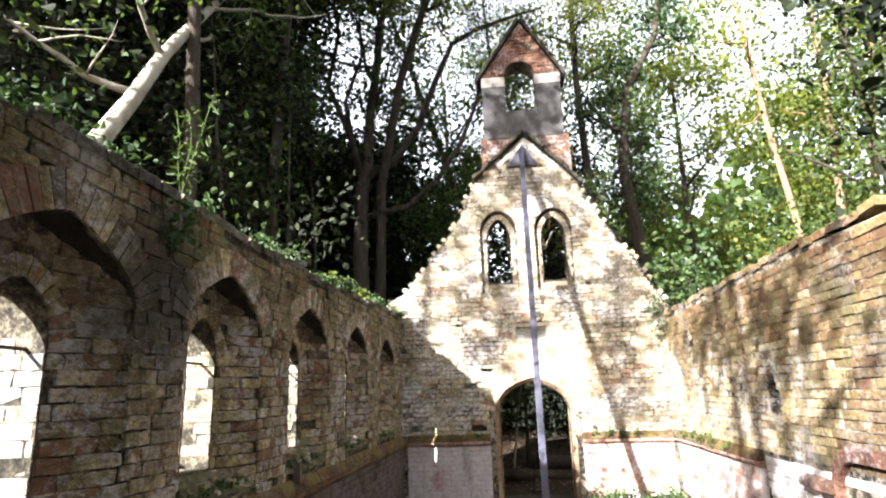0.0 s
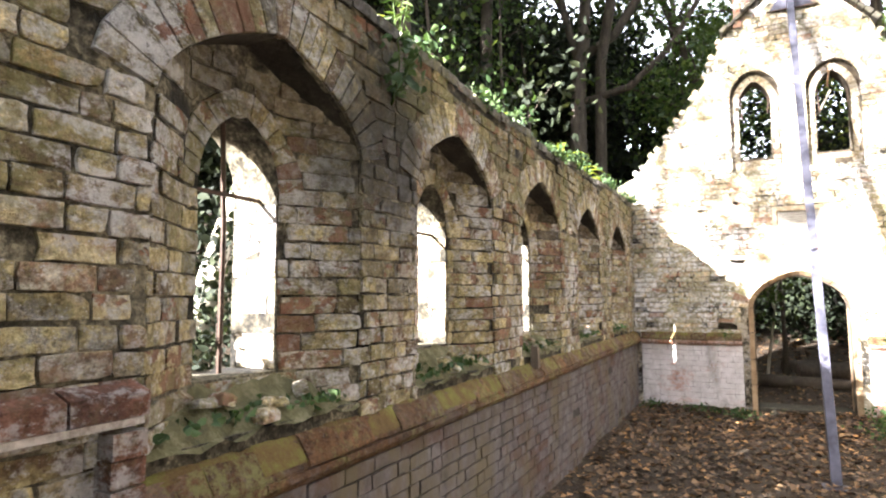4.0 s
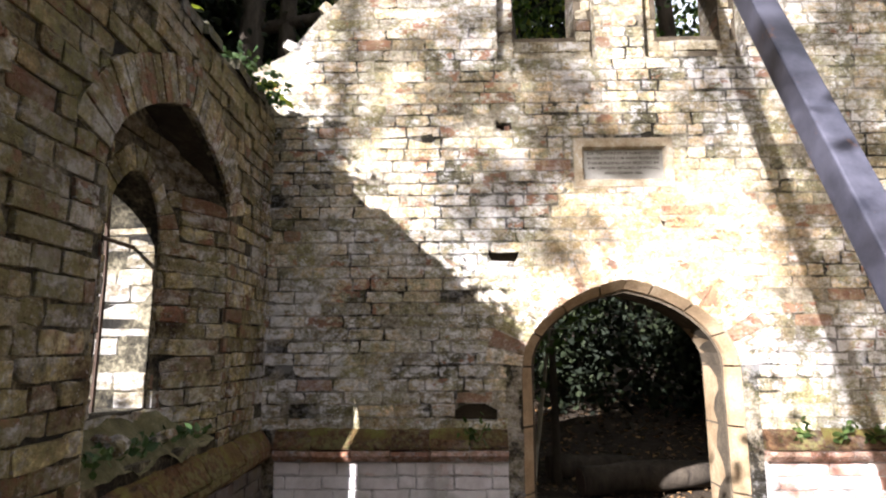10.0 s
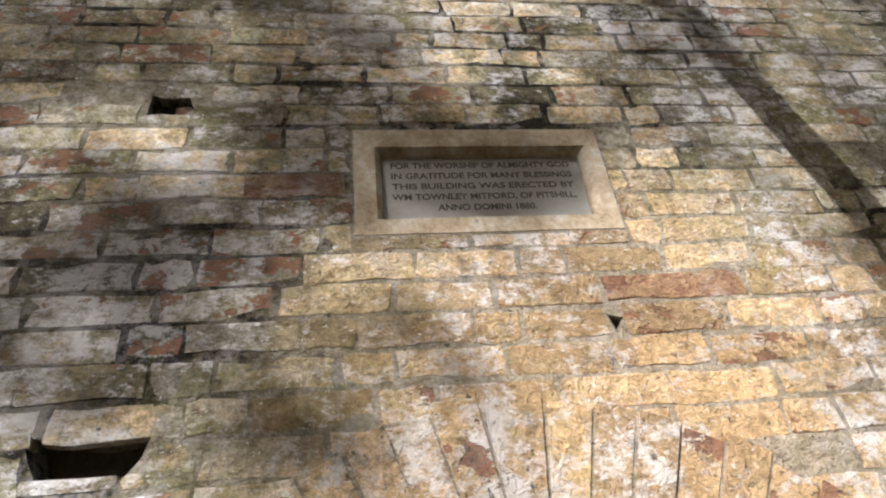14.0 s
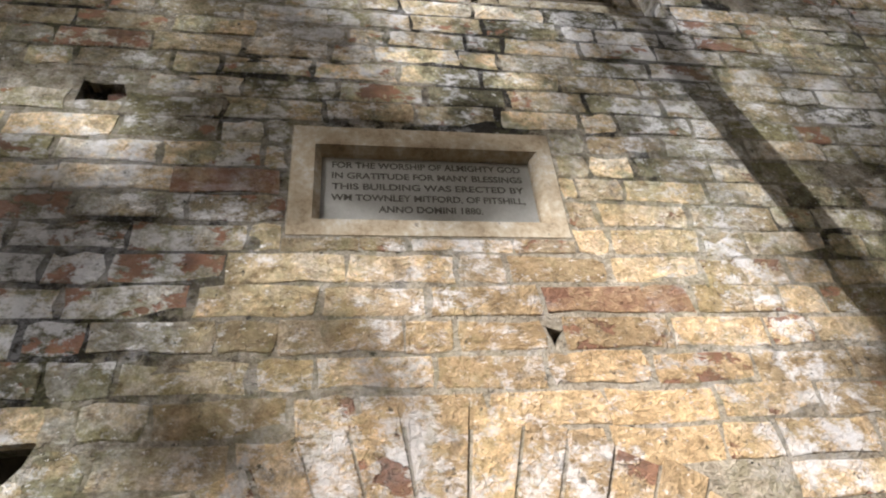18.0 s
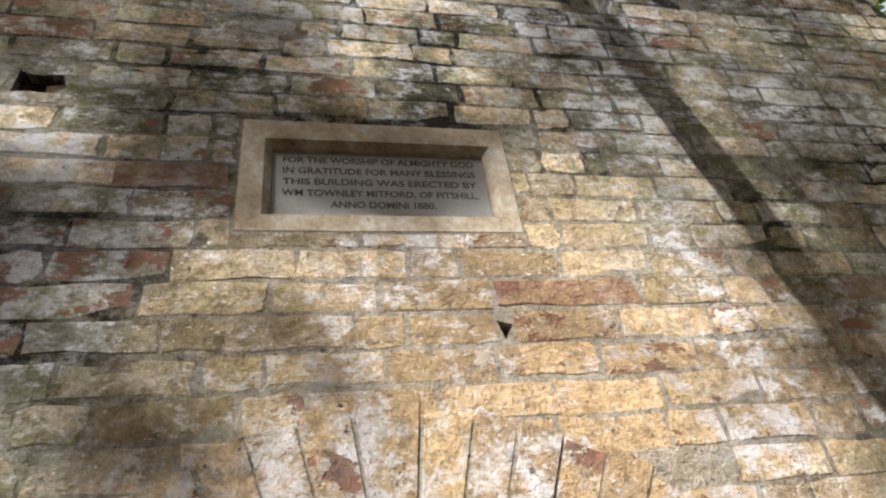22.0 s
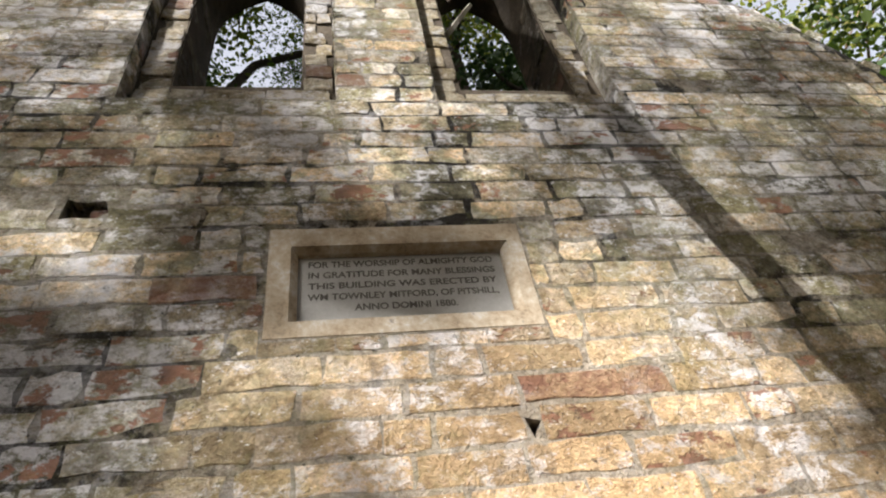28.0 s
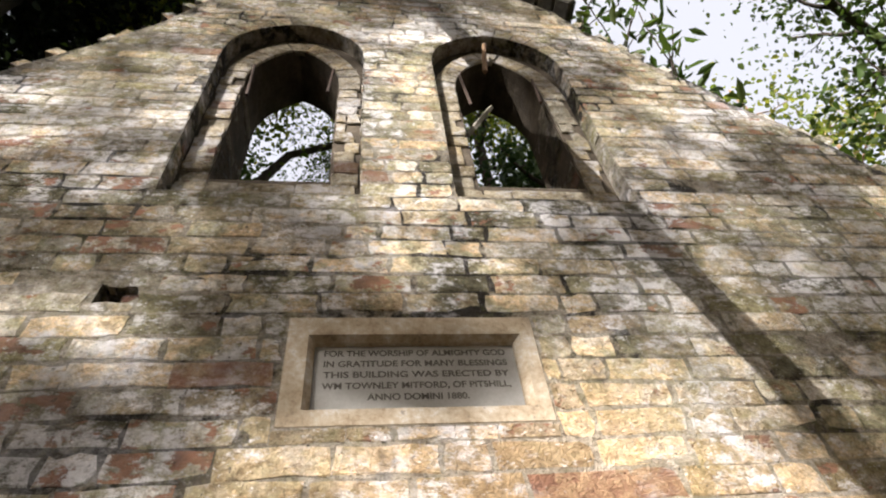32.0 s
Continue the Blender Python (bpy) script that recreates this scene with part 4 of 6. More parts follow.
def dado(name, label, to3, runs, mat, near, most=300, joints=None, band=None):
    base = None
    for u0, u1 in runs:
        core = slab([(u0, -0.35), (u1, -0.35), (u1, 0.914), (u0, 0.914)], [], -0.008, 0.012, to3)
        if base is None:
            base = part(name, core, joints or MAT_DADO_MORTAR)
            tagged(base, label, "dado wall", kind="structure")
        else:
            part("dado_core", core, joints or MAT_DADO_MORTAR, base)
    for u0, u1 in runs:
        lay(courses(-0.25, 0.915, 0.0775, lambda v: [], u0, u1, rng), lambda u, v, d: to3(u, v, d - 0.012), base, mat[runs.index((u0, u1))] if isinstance(mat, tuple) else mat, near, rng, gone=0.002, rough=0.0028, proud=0.008, depth=0.012, most=most)
        string_piece(to3, base, u0, u1, CAP, MAT_CAP, "cap_brick", wob=0.006)
        string_piece(to3, base, u0, u1, BAND, band or MAT_BAND, "string_brick")
    return base


dado("dado_gable", "worn whitewashed red brick dado under a mossy string course", on_gable, [(LEFT + 0.085, -0.76), (0.76, RIGHT - 0.085)], (MAT_DADO, MAT_DADO_WORN), lambda u, v: v > 0.1, 250)
dado("dado_left", "dirty whitewashed brick dado, shade put into its colour, under a mossy ledge", on_left, [(-8.62, -0.003)], MAT_DADO_DIRTY_SHADE, lambda u, v: -6.2 < u < -2.0 and 0.1 < v, 300, MAT_JOINT_DIRTY_SHADE, MAT_CAP)
dado("dado_right", "sunlit whitewashed dado under a mossy string course", on_right, [(-3.42, -0.003)], MAT_DADO_WORN, lambda u, v: -2.4 < u and v > 0.35, 90)


# ---------------------------------------------------------------- left wall
def left_top_at(u):
    for (a, z0), (b, z1) in zip(LEFT_TOP, LEFT_TOP[1:]):
        if b <= u <= a:
            return z0 + (z1 - z0) * (u - a) / (b - a)
    return 2.8


def left_blocked(v):
    out = []
    if v < N_APEX + 0.2:
        for c in NICHES:
            h = arch_half(v, N_HALF + 0.2, N_SPRING, N_APEX + 0.2, N_BLUNT) if v > N_SPRING else N_HALF
            out.append((c - h, c + h))
    if v > 2.78:                                            # the ragged top
        u = 0.0
        while u > -11.5:
            if left_top_at(u - 0.1) < v + 0.03:
                out.append((u - 0.2, u))
            u -= 0.2
    out.append((-8.86, -8.78) if 2.3 < v < 2.4 else (-50, -49))
    return out


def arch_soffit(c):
    """The underside of a niche arch, painted near-black for shade, from behind its ring to the back of the niche."""
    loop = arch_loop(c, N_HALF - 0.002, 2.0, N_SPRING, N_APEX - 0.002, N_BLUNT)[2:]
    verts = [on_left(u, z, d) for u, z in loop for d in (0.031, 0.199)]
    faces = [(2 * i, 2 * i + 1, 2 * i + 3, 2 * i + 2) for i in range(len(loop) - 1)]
    mesh_part("soffit", mesh_of("soffit", verts, faces, MAT_ARCH_SHADE), WALL_LEFT, "underside of the arch, painted near-black for shade")


def dress_left():
    rows = courses(1.10, 3.12, 0.0785, left_blocked, -11.6, -0.004, rng, long=0.21, mix=0.0, joint=0.009, v_joint=0.0075, wave=0.022, jit=0.026)
    # bricks above a ragged line near 2.3 m take the second material
    darker = [b[2] + 0.25 * noise.noise((b[0] * 0.9, 3.0, 1.0)) + rng.gauss(0, 0.12) > 2.3 for b in rows]
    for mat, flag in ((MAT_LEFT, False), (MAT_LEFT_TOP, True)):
        lay([b for b, q in zip(rows, darker) if q == flag], on_left, WALL_LEFT, mat, lambda u, v: (-9.6 < u < -6.9) or (-4.25 < u < -3.4), rng, rough=0.0062, gone=0.008, wear=0.0022, chip=0.014, most=210, rag=0.0034)
    for c in NICHES:
        ring(on_left, WALL_LEFT, MAT_LEFT, c, N_HALF + 0.004, N_SPRING, N_APEX + 0.003, 0.2, rng, N_BLUNT, count=23, proud=0.008, depth=0.03)
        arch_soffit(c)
        def back(u, v, d, c=c):
            return on_left(u, v, d + 0.004 + 0.186 * min(1.0, max(0.0, (N_HALF - abs(u - c)) / (N_HALF - N_FLAT))))
        def block(v, c=c):
            h = arch_half(v, W_HALF + 0.11, W_SPRING, W_APEX + 0.11) if v > W_SPRING else W_HALF
            return [(c - h, c + h)] if v > W_SILL else []
        rows = courses(1.17, 2.66, 0.0785, block, lambda v, c=c: c - arch_half(v, N_HALF, N_SPRING, N_APEX, N_BLUNT) - 0.01, lambda v, c=c: c + arch_half(v, N_HALF, N_SPRING, N_APEX, N_BLUNT) + 0.01, rng, joint=0.007, v_joint=0.006, wave=0.015, jit=0.02)
        # the back above about 2.3 m is painted dark for the arch's shade
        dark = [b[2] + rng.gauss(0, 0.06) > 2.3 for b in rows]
        for mat, flag in ((MAT_LEFT, False), (MAT_REVEAL_SHADE, True)):
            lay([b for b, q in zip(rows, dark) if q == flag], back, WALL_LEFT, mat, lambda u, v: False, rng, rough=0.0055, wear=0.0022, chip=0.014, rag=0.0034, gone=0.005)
        ring(back, WALL_LEFT, MAT_LEFT, c, W_HALF + 0.003, W_SPRING, W_APEX + 0.003, 0.105, rng, count=13)
        for s in (-1, 1):
            def slit(u, v, d, s=s, c=c):
                return Vector((LEFT - u, c + s * (W_HALF + d), v))
            # slit reveals laid pale, so the sunlit strip is in the colour
            lay(courses(W_SILL, 2.2, 0.0785, lambda v: [], 0.203, 0.455, rng, joint=0.004, v_joint=0.003), slit, WALL_LEFT, PALE_BRICK, lambda u, v: False, rng, gone=0.0, proud=0.002, rough=0.003, depth=0.02)
        # iron glazing bars
        v, f = tube([(LEFT - 0.33, c + 0.03, W_SILL - 0.01), (LEFT - 0.325, c + 0.03, 1.9), (LEFT - 0.335, c + 0.02, 2.41)], [0.011] * 3, 6)
        mesh_part("glazing_bar", mesh_of("glazing_bar", v, f, MAT_IRON), WALL_LEFT, "rusted upright iron bar")
        v, f = tube([(LEFT - 0.315, c - 0.25, 2.06), (LEFT - 0.31, c + 0.24, 2.055), (LEFT - 0.19, c + 0.43, 2.05)], [0.010] * 3, 6)
        mesh_part("glazing_bar", mesh_of("glazing_bar", v, f, MAT_IRON), WALL_LEFT, "rusted iron cross bar")
    # brick-on-edge coping, loose and tilted
    u = -0.12
    while u > -11.6:
        w = rng.uniform(0.2, 0.24)
        tidy = 1.0 if u > -6.3 else 0.35
        if rng.random() > 0.14 * tidy:
            for x in (0.1, 0.30):
                v = brick_arrays(-w / 2 + 0.005, w / 2 - 0.005, -0.11, 0.11, 0.036, 0.036, rng, 0.008)
                ob = new("coping_brick", mesh_of("coping_brick", v, BRICK_FACES, MAT_WALL_CAP))
                ob.parent = WALL_LEFT
                ob.matrix_basis = pose(LEFT - x + rng.uniform(-0.02, 0.02) * tidy, u, left_top_at(u) + 0.02, 180 + rng.uniform(-4, 4) * tidy, rng.uniform(-5, 5) * tidy, 90 + rng.uniform(-5, 5) * tidy)
        u -= w + 0.01


dress_left()


def left_hood():
    """The raised red brick string course and its end jamb further back along the wall."""
    base = part("trim_left", slab([(-11.6, 1.28), (-8.63, 1.28), (-8.63, 1.30), (-11.6, 1.30)], [], -0.05, 0.012, on_left), MAT_DADO_MORTAR)
    tagged(base, "raised red brick string course with a brick end jamb", "trim", kind="structure")
    string_piece(on_left, base, -11.6, -8.63, [(0.01, 1.40), (-0.075, 1.37), (-0.075, 1.305), (0.01, 1.305)], MAT_RED, "string_brick")
    for k in range(17):
        z = -0.04 + k * 0.0775
        string_piece(on_left, base, -8.74, -8.63, [(0.01, z + 0.07), (-0.07, z + 0.07), (-0.07, z), (0.01, z)], MAT_RED, "jamb_brick", pitch=0.11)


left_hood()


# ---------------------------------------------------------------- right wall
def dress_right():
    def block(v):
        h = arch_half(v, 0.13, 1.62, 1.9) if 1.32 < v < 1.9 else 0
        return [(-3.93 - h, -3.93 + h)] if h else []
    rows = courses(1.10, 2.93, 0.0785, block, -8.6, -0.004, rng, mix=0.2, jit=0.02, wave=0.012)
    skim = [b[2] < 2.15 + 0.75 * noise.noise((b[0] * 1.7, 5.0, 2.0)) + 0.12 * rng.gauss(0, 1) and b[0] > -5.2 + 0.6 * noise.noise((b[2] * 2.0, 1.0, 3.0)) for b in rows]
    # above the skim the brick is darker for moss and for painted shade
    for mat, flag in ((MAT_RIGHT, False), (MAT_RIGHT_LOW, True)):
        lay([b for b, q in zip(rows, skim) if q == flag], on_right, WALL_RIGHT, mat, lambda u, v: -2.6 < u and v < 2.8, rng, rough=0.0045 if flag else 0.006, most=150)
    lay(courses(-0.2, 1.10, 0.0785, lambda v: [(-5.75, -4.85)] if v < 0.95 else [], -8.6, -3.46, rng), on_right, WALL_RIGHT, MAT_DADO, lambda u, v: False, rng, rough=0.004, gone=0.0)
    string_piece(on_right, WALL_RIGHT, -4.95, -4.35, [(0.01, 1.0), (-0.07, 0.96), (-0.07, 0.89), (0.01, 0.89)], MAT_RED, "string_brick")
    u = -0.12
    while u > -8.6:
        w = rng.uniform(0.2, 0.24)
        if rng.random() > 0.15:
            v = brick_arrays(-w / 2 + 0.005, w / 2 - 0.005, -0.11, 0.11, 0.036, 0.036, rng, 0.008)
            ob = new("coping_brick", mesh_of("coping_brick", v, BRICK_FACES, MAT_RIGHT))
            ob.parent = WALL_RIGHT
            ob.matrix_basis = pose(RIGHT + 0.1, u, 2.985 + rng.uniform(-0.02, 0.03), 180 + rng.uniform(-4, 4), rng.uniform(-5, 5), 90 + rng.uniform(-5, 5))
        u -= w + 0.01
    # the low arched recess with its red hood
    def hood(u, v, d):
        return on_right(u, v, d - 0.03)
    ring(hood, WALL_RIGHT, MAT_RED, -5.5, 0.5, 0.85, 1.18, 0.11, rng, count=13, proud=0.02, name="hood_brick")


dress_right()


# ---------------------------------------------------------------- the inscribed tablet
def make_tablet():
    base = thing("inscribed_tablet", (0.025, 0.0, 2.6), "grey inscribed slate memorial tablet framed in pale stone", "tablet")
    x0, x1, z0, z1 = -0.298, 0.348, 2.606, 2.938
    a0, a1, c0, c1 = -0.243, 0.308, 2.652, 2.876
    b0, b1, e0, e1 = -0.228, 0.291, 2.664, 2.866
    def quad_loop(p, q, r, s, y):
        return [(p, y, r), (q, y, r), (q, y, s), (p, y, s)]
    loops = [quad_loop(x0, x1, z0, z1, 0.05), quad_loop(x0, x1, z0, z1, 0.003), quad_loop(x0 + 0.004, x1 - 0.004, z0 + 0.004, z1 - 0.004, -0.001), quad_loop(a0, a1, c0, c1, -0.001), quad_loop(b0, b1, e0, e1, 0.022), quad_loop(b0, b1, e0, e1, 0.037)]
    verts = [p for l in loops for p in l]
    faces = [(i * 4 + k, i * 4 + (k + 1) % 4, (i + 1) * 4 + (k + 1) % 4, (i + 1) * 4 + k) for i in range(len(loops) - 1) for k in range(4)]
    me = mesh_of("frame", verts, faces, MAT_STONE)
    mesh_part("frame", me, base, "bevelled pale stone frame")
    bm = bmesh.new()
    box_bm(bm, (b0 - 0.01, 0.0355, e0 - 0.01), (b1 + 0.01, 0.06, e1 + 0.01), 0.0)
    slate = part("slate", bm, MAT_TABLET, base)
    lines = ["FOR THE WORSHIP OF ALMIGHTY GOD", "IN GRATITUDE FOR MANY BLESSINGS", "THIS BUILDING WAS ERECTED BY", "WM TOWNLEY MITFORD, OF PITSHILL,", "ANNO DOMINI 1880."]
    for k, text in enumerate(lines):
        cu = bpy.data.curves.new("inscription", "FONT")
        cu.body, cu.size, cu.align_x, cu.offset = text, 0.026, "CENTER", 0.0007
        tmp = new("inscription", cu)
        bpy.context.view_layer.update()
        me = bpy.data.meshes.new_from_object(tmp.evaluated_get(bpy.context.evaluated_depsgraph_get()))
        bpy.data.objects.remove(tmp)
        xs = [v.co.x for v in me.vertices]
        want = 0.47 if k < 4 else 0.25
        f = want / (max(xs) - min(xs))
        for v in me.vertices:
            v.co = Vector((v.co.x * f + (b0 + b1) / 2, 0.0348, 2.834 - k * 0.0335 + v.co.y))
        me.materials.append(MAT_LETTER)
        mesh_part("inscription_line", me, slate, "dark cut lettering")


make_tablet()


# ---------------------------------------------------------------- gable peak and bellcote
def make_peak():
    cop = thing("gable_coping", (0.135, 0.1, 5.6), "dark mossy stone coping slabs over the gable's peak", "coping", kind="structure")
    for end, n in (((-0.84, 5.62), 10), ((1.1, 5.42), 12)):
        top = (0.135, 6.5)
        for k in range(n):
            a, b = (k + 0.02) / n, (k + 0.98) / n
            p, q = Vector(top).lerp(Vector(end), a), Vector(top).lerp(Vector(end), b)
            t = (q - p).normalized()
            nrm = Vector((-t.y, t.x))
            if nrm.y < 0:
                nrm = -nrm
            th = 0.06 + rng.uniform(-0.018, 0.022)
            y0, y1 = -0.11 + rng.uniform(-0.05, 0.03), 0.42
            vs = [(p, y0, 0), (q, y0, 0), (q + nrm * th, y0, 0), (p + nrm * th, y0, 0)]
            verts = [(c.x, y0, c.y) for c, _, _ in vs] + [(c.x, y1, c.y) for c, _, _ in vs]
            bm = bmesh.new()
            vv = [bm.verts.new(v) for v in verts]
            for f in ((0, 1, 2, 3), (7, 6, 5, 4), (0, 4, 5, 1), (1, 5, 6, 2), (2, 6, 7, 3), (3, 7, 4, 0)):
                bm.faces.new([vv[i] for i in f])
            bmesh.ops.recalc_face_normals(bm, faces=bm.faces)
            bmesh.ops.bevel(bm, geom=list(bm.edges), offset=0.012, segments=1, affect="EDGES")
            part("coping_slab", bm, MAT_COPING, cop)
    # pale mortar fillet under the coping
    for end in ((-0.42, 5.9), (0.66, 5.86)):
        p, q = Vector((0.12, 6.43)), Vector(end)
        t = (q - p).normalized()
        n = Vector((t.y, -t.x)) * (1 if end[0] < 0 else -1)
        if n.y > 0:
            n = -n
        loop = [p, q, q + n * 0.08, p + n * 0.12]
        bm = slab([(c.x, c.y) for c in loop], [], -0.012 if end[0] < 0 else -0.014, 0.02, on_gable)
        part("fillet", bm, MAT_PLASTER, cop, "pale mortar fillet")


make_peak()


def make_bellcote():
    base = thing("bellcote", (0.13, 0.15, 6.0), "tall red brick bellcote with rendered piers and an empty bell arch", "bellcote")
    y0, y1 = -0.03, 0.42
    def at(u, v, d):
        return Vector((u, y0 + d, v))
    L, R = -0.6, 0.87
    mid = 0.115
    hole = arch_loop(mid, 0.285, 6.98, 7.72, 8.01)
    body = slab([(L, 5.95), (0.135, 6.6), (R, 5.85), (R, 7.74), (0.185, 8.86), (L, 7.74)], [hole], 0.012, y1 - y0, at)
    part("body", body, MAT_MORTAR, base)
    pier_l = slab([(L - 0.008, 6.42), (mid - 0.287, 6.42), (mid - 0.287, 7.5), (L - 0.008, 7.5)], [], -0.004, y1 - y0 + 0.005, at)
    part("pier", pier_l, MAT_RENDER, base, "stained grey rendered pier")
    pier_r = slab([(mid + 0.287, 6.42), (R + 0.008, 6.42), (R + 0.008, 7.5), (mid + 0.287, 7.5)], [], -0.004, y1 - y0 + 0.005, at)
    part("pier", pier_r, MAT_RENDER, base, "stained grey rendered pier")
    for a, b in ((L - 0.02, mid - 0.287), (mid + 0.287, R + 0.02)):
        part("impost", slab([(a, 7.504), (b, 7.504), (b, 7.7), (a, 7.7)], [], -0.012, y1 - y0 + 0.012, at), MAT_PLASTER, base, "pale limewashed band")
    part("sill_wall", slab([(mid - 0.284, 6.42), (mid + 0.284, 6.42), (mid + 0.284, 6.97), (mid - 0.284, 6.97)], [], -0.001, y1 - y0, at), MAT_RENDER, base)
    for a, b in ((L - 0.08, L + 0.02), (R - 0.02, R + 0.09)):
        part("shoulder", slab([(a, 5.7), (b, 5.7), (b, 6.42), (a, 6.42)], [], -0.02, y1 - y0 + 0.02, at), MAT_RED, base, "weathered red brick shoulder")
    ring(at, base, MAT_RED, mid, 0.287, 7.72, 8.012, 0.115, rng, count=15, proud=0.006)
    def block(v):
        h = arch_half(v, 0.287 + 0.115, 7.72, 8.012 + 0.115) if v < 8.127 else 0
        return [(mid - h, mid + h)] if h else []
    lay(courses(7.71, 8.84, 0.0765, block, lambda v: L + (0.185 - L) * (v - 7.74) / 1.12 if v > 7.74 else L, lambda v: R + (0.185 - R) * (v - 7.74) / 1.12 if v > 7.74 else R, rng), at, base, MAT_RED, lambda u, v: True, rng, gone=0.0, most=200)
    lay(courses(5.72, 6.42, 0.0765, lambda v: [(0.135 - (6.58 - v) * 1.11, 0.135 + (6.58 - v) * 0.9)], L, R, rng), at, base, MAT_RED, lambda u, v: False, rng, gone=0.0)
    for end in ((L - 0.1, 7.62), (R + 0.09, 7.62)):
        top = (0.185, 8.9)
        n = 8
        for k in range(n):
            p, q = Vector(top).lerp(Vector(end), (k + 0.02) / n), Vector(top).lerp(Vector(end), (k + 0.98) / n)
            t = (q - p).normalized()
            nrm = Vector((-t.y, t.x))
            nrm = nrm if nrm.y > 0 else -nrm
            bm = slab([(c.x, c.y) for c in (p, q, q + nrm * 0.05, p + nrm * 0.065)], [], -0.07, y1 - y0 + 0.07, at)
            part("roof_tile", bm, MAT_COPING, base)


MAT_RENDER = rough_material("stained grey render", [(0.3, (0.035, 0.033, 0.032)), (0.48, (0.075, 0.072, 0.07)), (0.6, (0.11, 0.105, 0.10)), (0.74, (0.24, 0.23, 0.215))], 3.5, 30, 0.6)
make_bellcote()


# ---------------------------------------------------------------- trees and shrubs
def wander(start, way, length, steps, rng, bend=0.12, lift=0.0):
    p, d = Vector(start), Vector(way).normalized()
    pts = [p.copy()]
    for _ in range(steps):
        d = (d + Vector((rng.uniform(-bend, bend), rng.uniform(-bend, bend), rng.uniform(-bend, bend) + lift))).normalized()
        p = p + d * length / steps
        pts.append(p.copy())
    return pts


def make_tree(name, label, base, way, height, r0, seed, bark, leaf, n_leaf, size, limbs=9, limb_len=3.0, first=0.35, spread=0.45, lift=0.06, twigs=3, path=None, flat=1.0, category="tree", group="", reach=None):
    """A tapered trunk with limbs and twigs and a crown of small leaves gathered round the twigs."""
    r = random.Random(seed)
    g = np.random.default_rng(seed)
    base = Vector(base)
    base.z = ground_height(base.x, base.y) - 0.1
    ob = thing(name, base, label, category, group)
    pts = [Vector(p) for p in path] if path else wander(base, way, height, 10, r, 0.07)
    n = len(pts)
    radii = [r0 * (1.25 if i == 0 else 1.0) * (1 - 0.75 * i / (n - 1)) for i in range(n)]
    v, f = tube(pts, radii, 10)
    mesh_part("trunk", mesh_of("trunk", v, f, bark, True), ob)
    tips = []
    for k in range(limbs):
        t = first + (0.98 - first) * (k + r.uniform(0, 0.8)) / limbs
        i = min(int(t * (n - 1)), n - 2)
        start = pts[i].lerp(pts[i + 1], t * (n - 1) - i)
        a = r.uniform(0, 2 * math.pi) if reach is None else reach + r.uniform(-1.1, 1.1)
        length = limb_len * r.uniform(0.6, 1.15) * (1.15 - 0.5 * t)
        lp = wander(start, (math.cos(a), math.sin(a), r.uniform(0.1, 0.7)), length, 7, r, 0.28, lift)
        lr = radii[i] * 0.5
        v, f = tube(lp, [lr * (1 - 0.85 * q / 7) for q in range(8)], 6)
        limb = mesh_part("limb", mesh_of("limb", v, f, bark, True), ob)
        tips += lp[3:]
        for _ in range(twigs):
            s = lp[r.randrange(2, 7)]
            tp = wander(s, (r.uniform(-1, 1), r.uniform(-1, 1), r.uniform(-0.3, 0.7)), length * 0.45, 4, r, 0.3, lift)
            v, f = tube(tp, [lr * 0.3 * (1 - 0.8 * q / 4) for q in range(5)], 4)
            mesh_part("twig", mesh_of("twig", v, f, bark, True), limb)
            tips += tp[1:]
    if n_leaf:
        tips = np.array([tuple(p) for p in tips])
        at = tips[g.integers(0, len(tips), n_leaf)] + np.clip(g.normal(size=(n_leaf, 3)), -1.7, 1.7) * spread * g.uniform(0.3, 1.3, (n_leaf, 1)) * (1, 1, 0.7 * flat)
        mesh_part("crown", leaf_mesh("crown", at, size, g, leaf), ob)
    return ob


def make_shrub(name, label, base, radius, height, seed, leaf, n_leaf, size, bark=None, stems=7, category="shrub", group="", slim=0.42):
    r = random.Random(seed)
    g = np.random.default_rng(seed)
    base = Vector(base)
    ob = thing(name, base, label, category, group)
    tips = []
    for k in range(stems):
        a = r.uniform(0, 2 * math.pi)
        q = wander(base, (math.cos(a) * radius, math.sin(a) * radius, height * r.uniform(0.6, 1.2)), math.hypot(radius, height) * r.uniform(0.6, 1.05), 6, r, 0.2)
        v, f = tube(q, [max(0.004, 0.02 * radius * (1 - 0.8 * i / 6)) for i in range(7)], 5)
        mesh_part("stem", mesh_of("stem", v, f, bark or MAT_BARK, True), ob)
        tips += q[2:]
    tips = np.array([tuple(p) for p in tips])
    at = tips[g.integers(0, len(tips), n_leaf)] + np.clip(g.normal(size=(n_leaf, 3)), -1.8, 1.8) * radius * 0.28
    mesh_part("foliage", leaf_mesh("foliage", at, size, g, leaf, slim=slim), ob)
    return ob


GROVE = "woodland trees round the ruin"
# the pale leaning trunk beyond the left wall
make_tree("leaning_tree", "pale bare leaning tree trunk forking high above the wall", (-5.6, -5.9, 0), None, 0, 0.20, 3, MAT_PALE_BARK, LEAF_MID, 500, 0.12, limbs=5, limb_len=3.2, first=0.5, spread=0.5,
          path=[(-5.6, -5.9, 0.3), (-5.55, -5.2, 2.4), (-5.5, -4.4, 4.2), (-5.5, -3.95, 5.0), (-5.5, -3.34, 5.96), (-5.5, -2.67, 7.13), (-5.5, -1.97, 8.12), (-5.5, -1.1, 9.27), (-5.45, -0.3, 10.6)], group=GROVE)
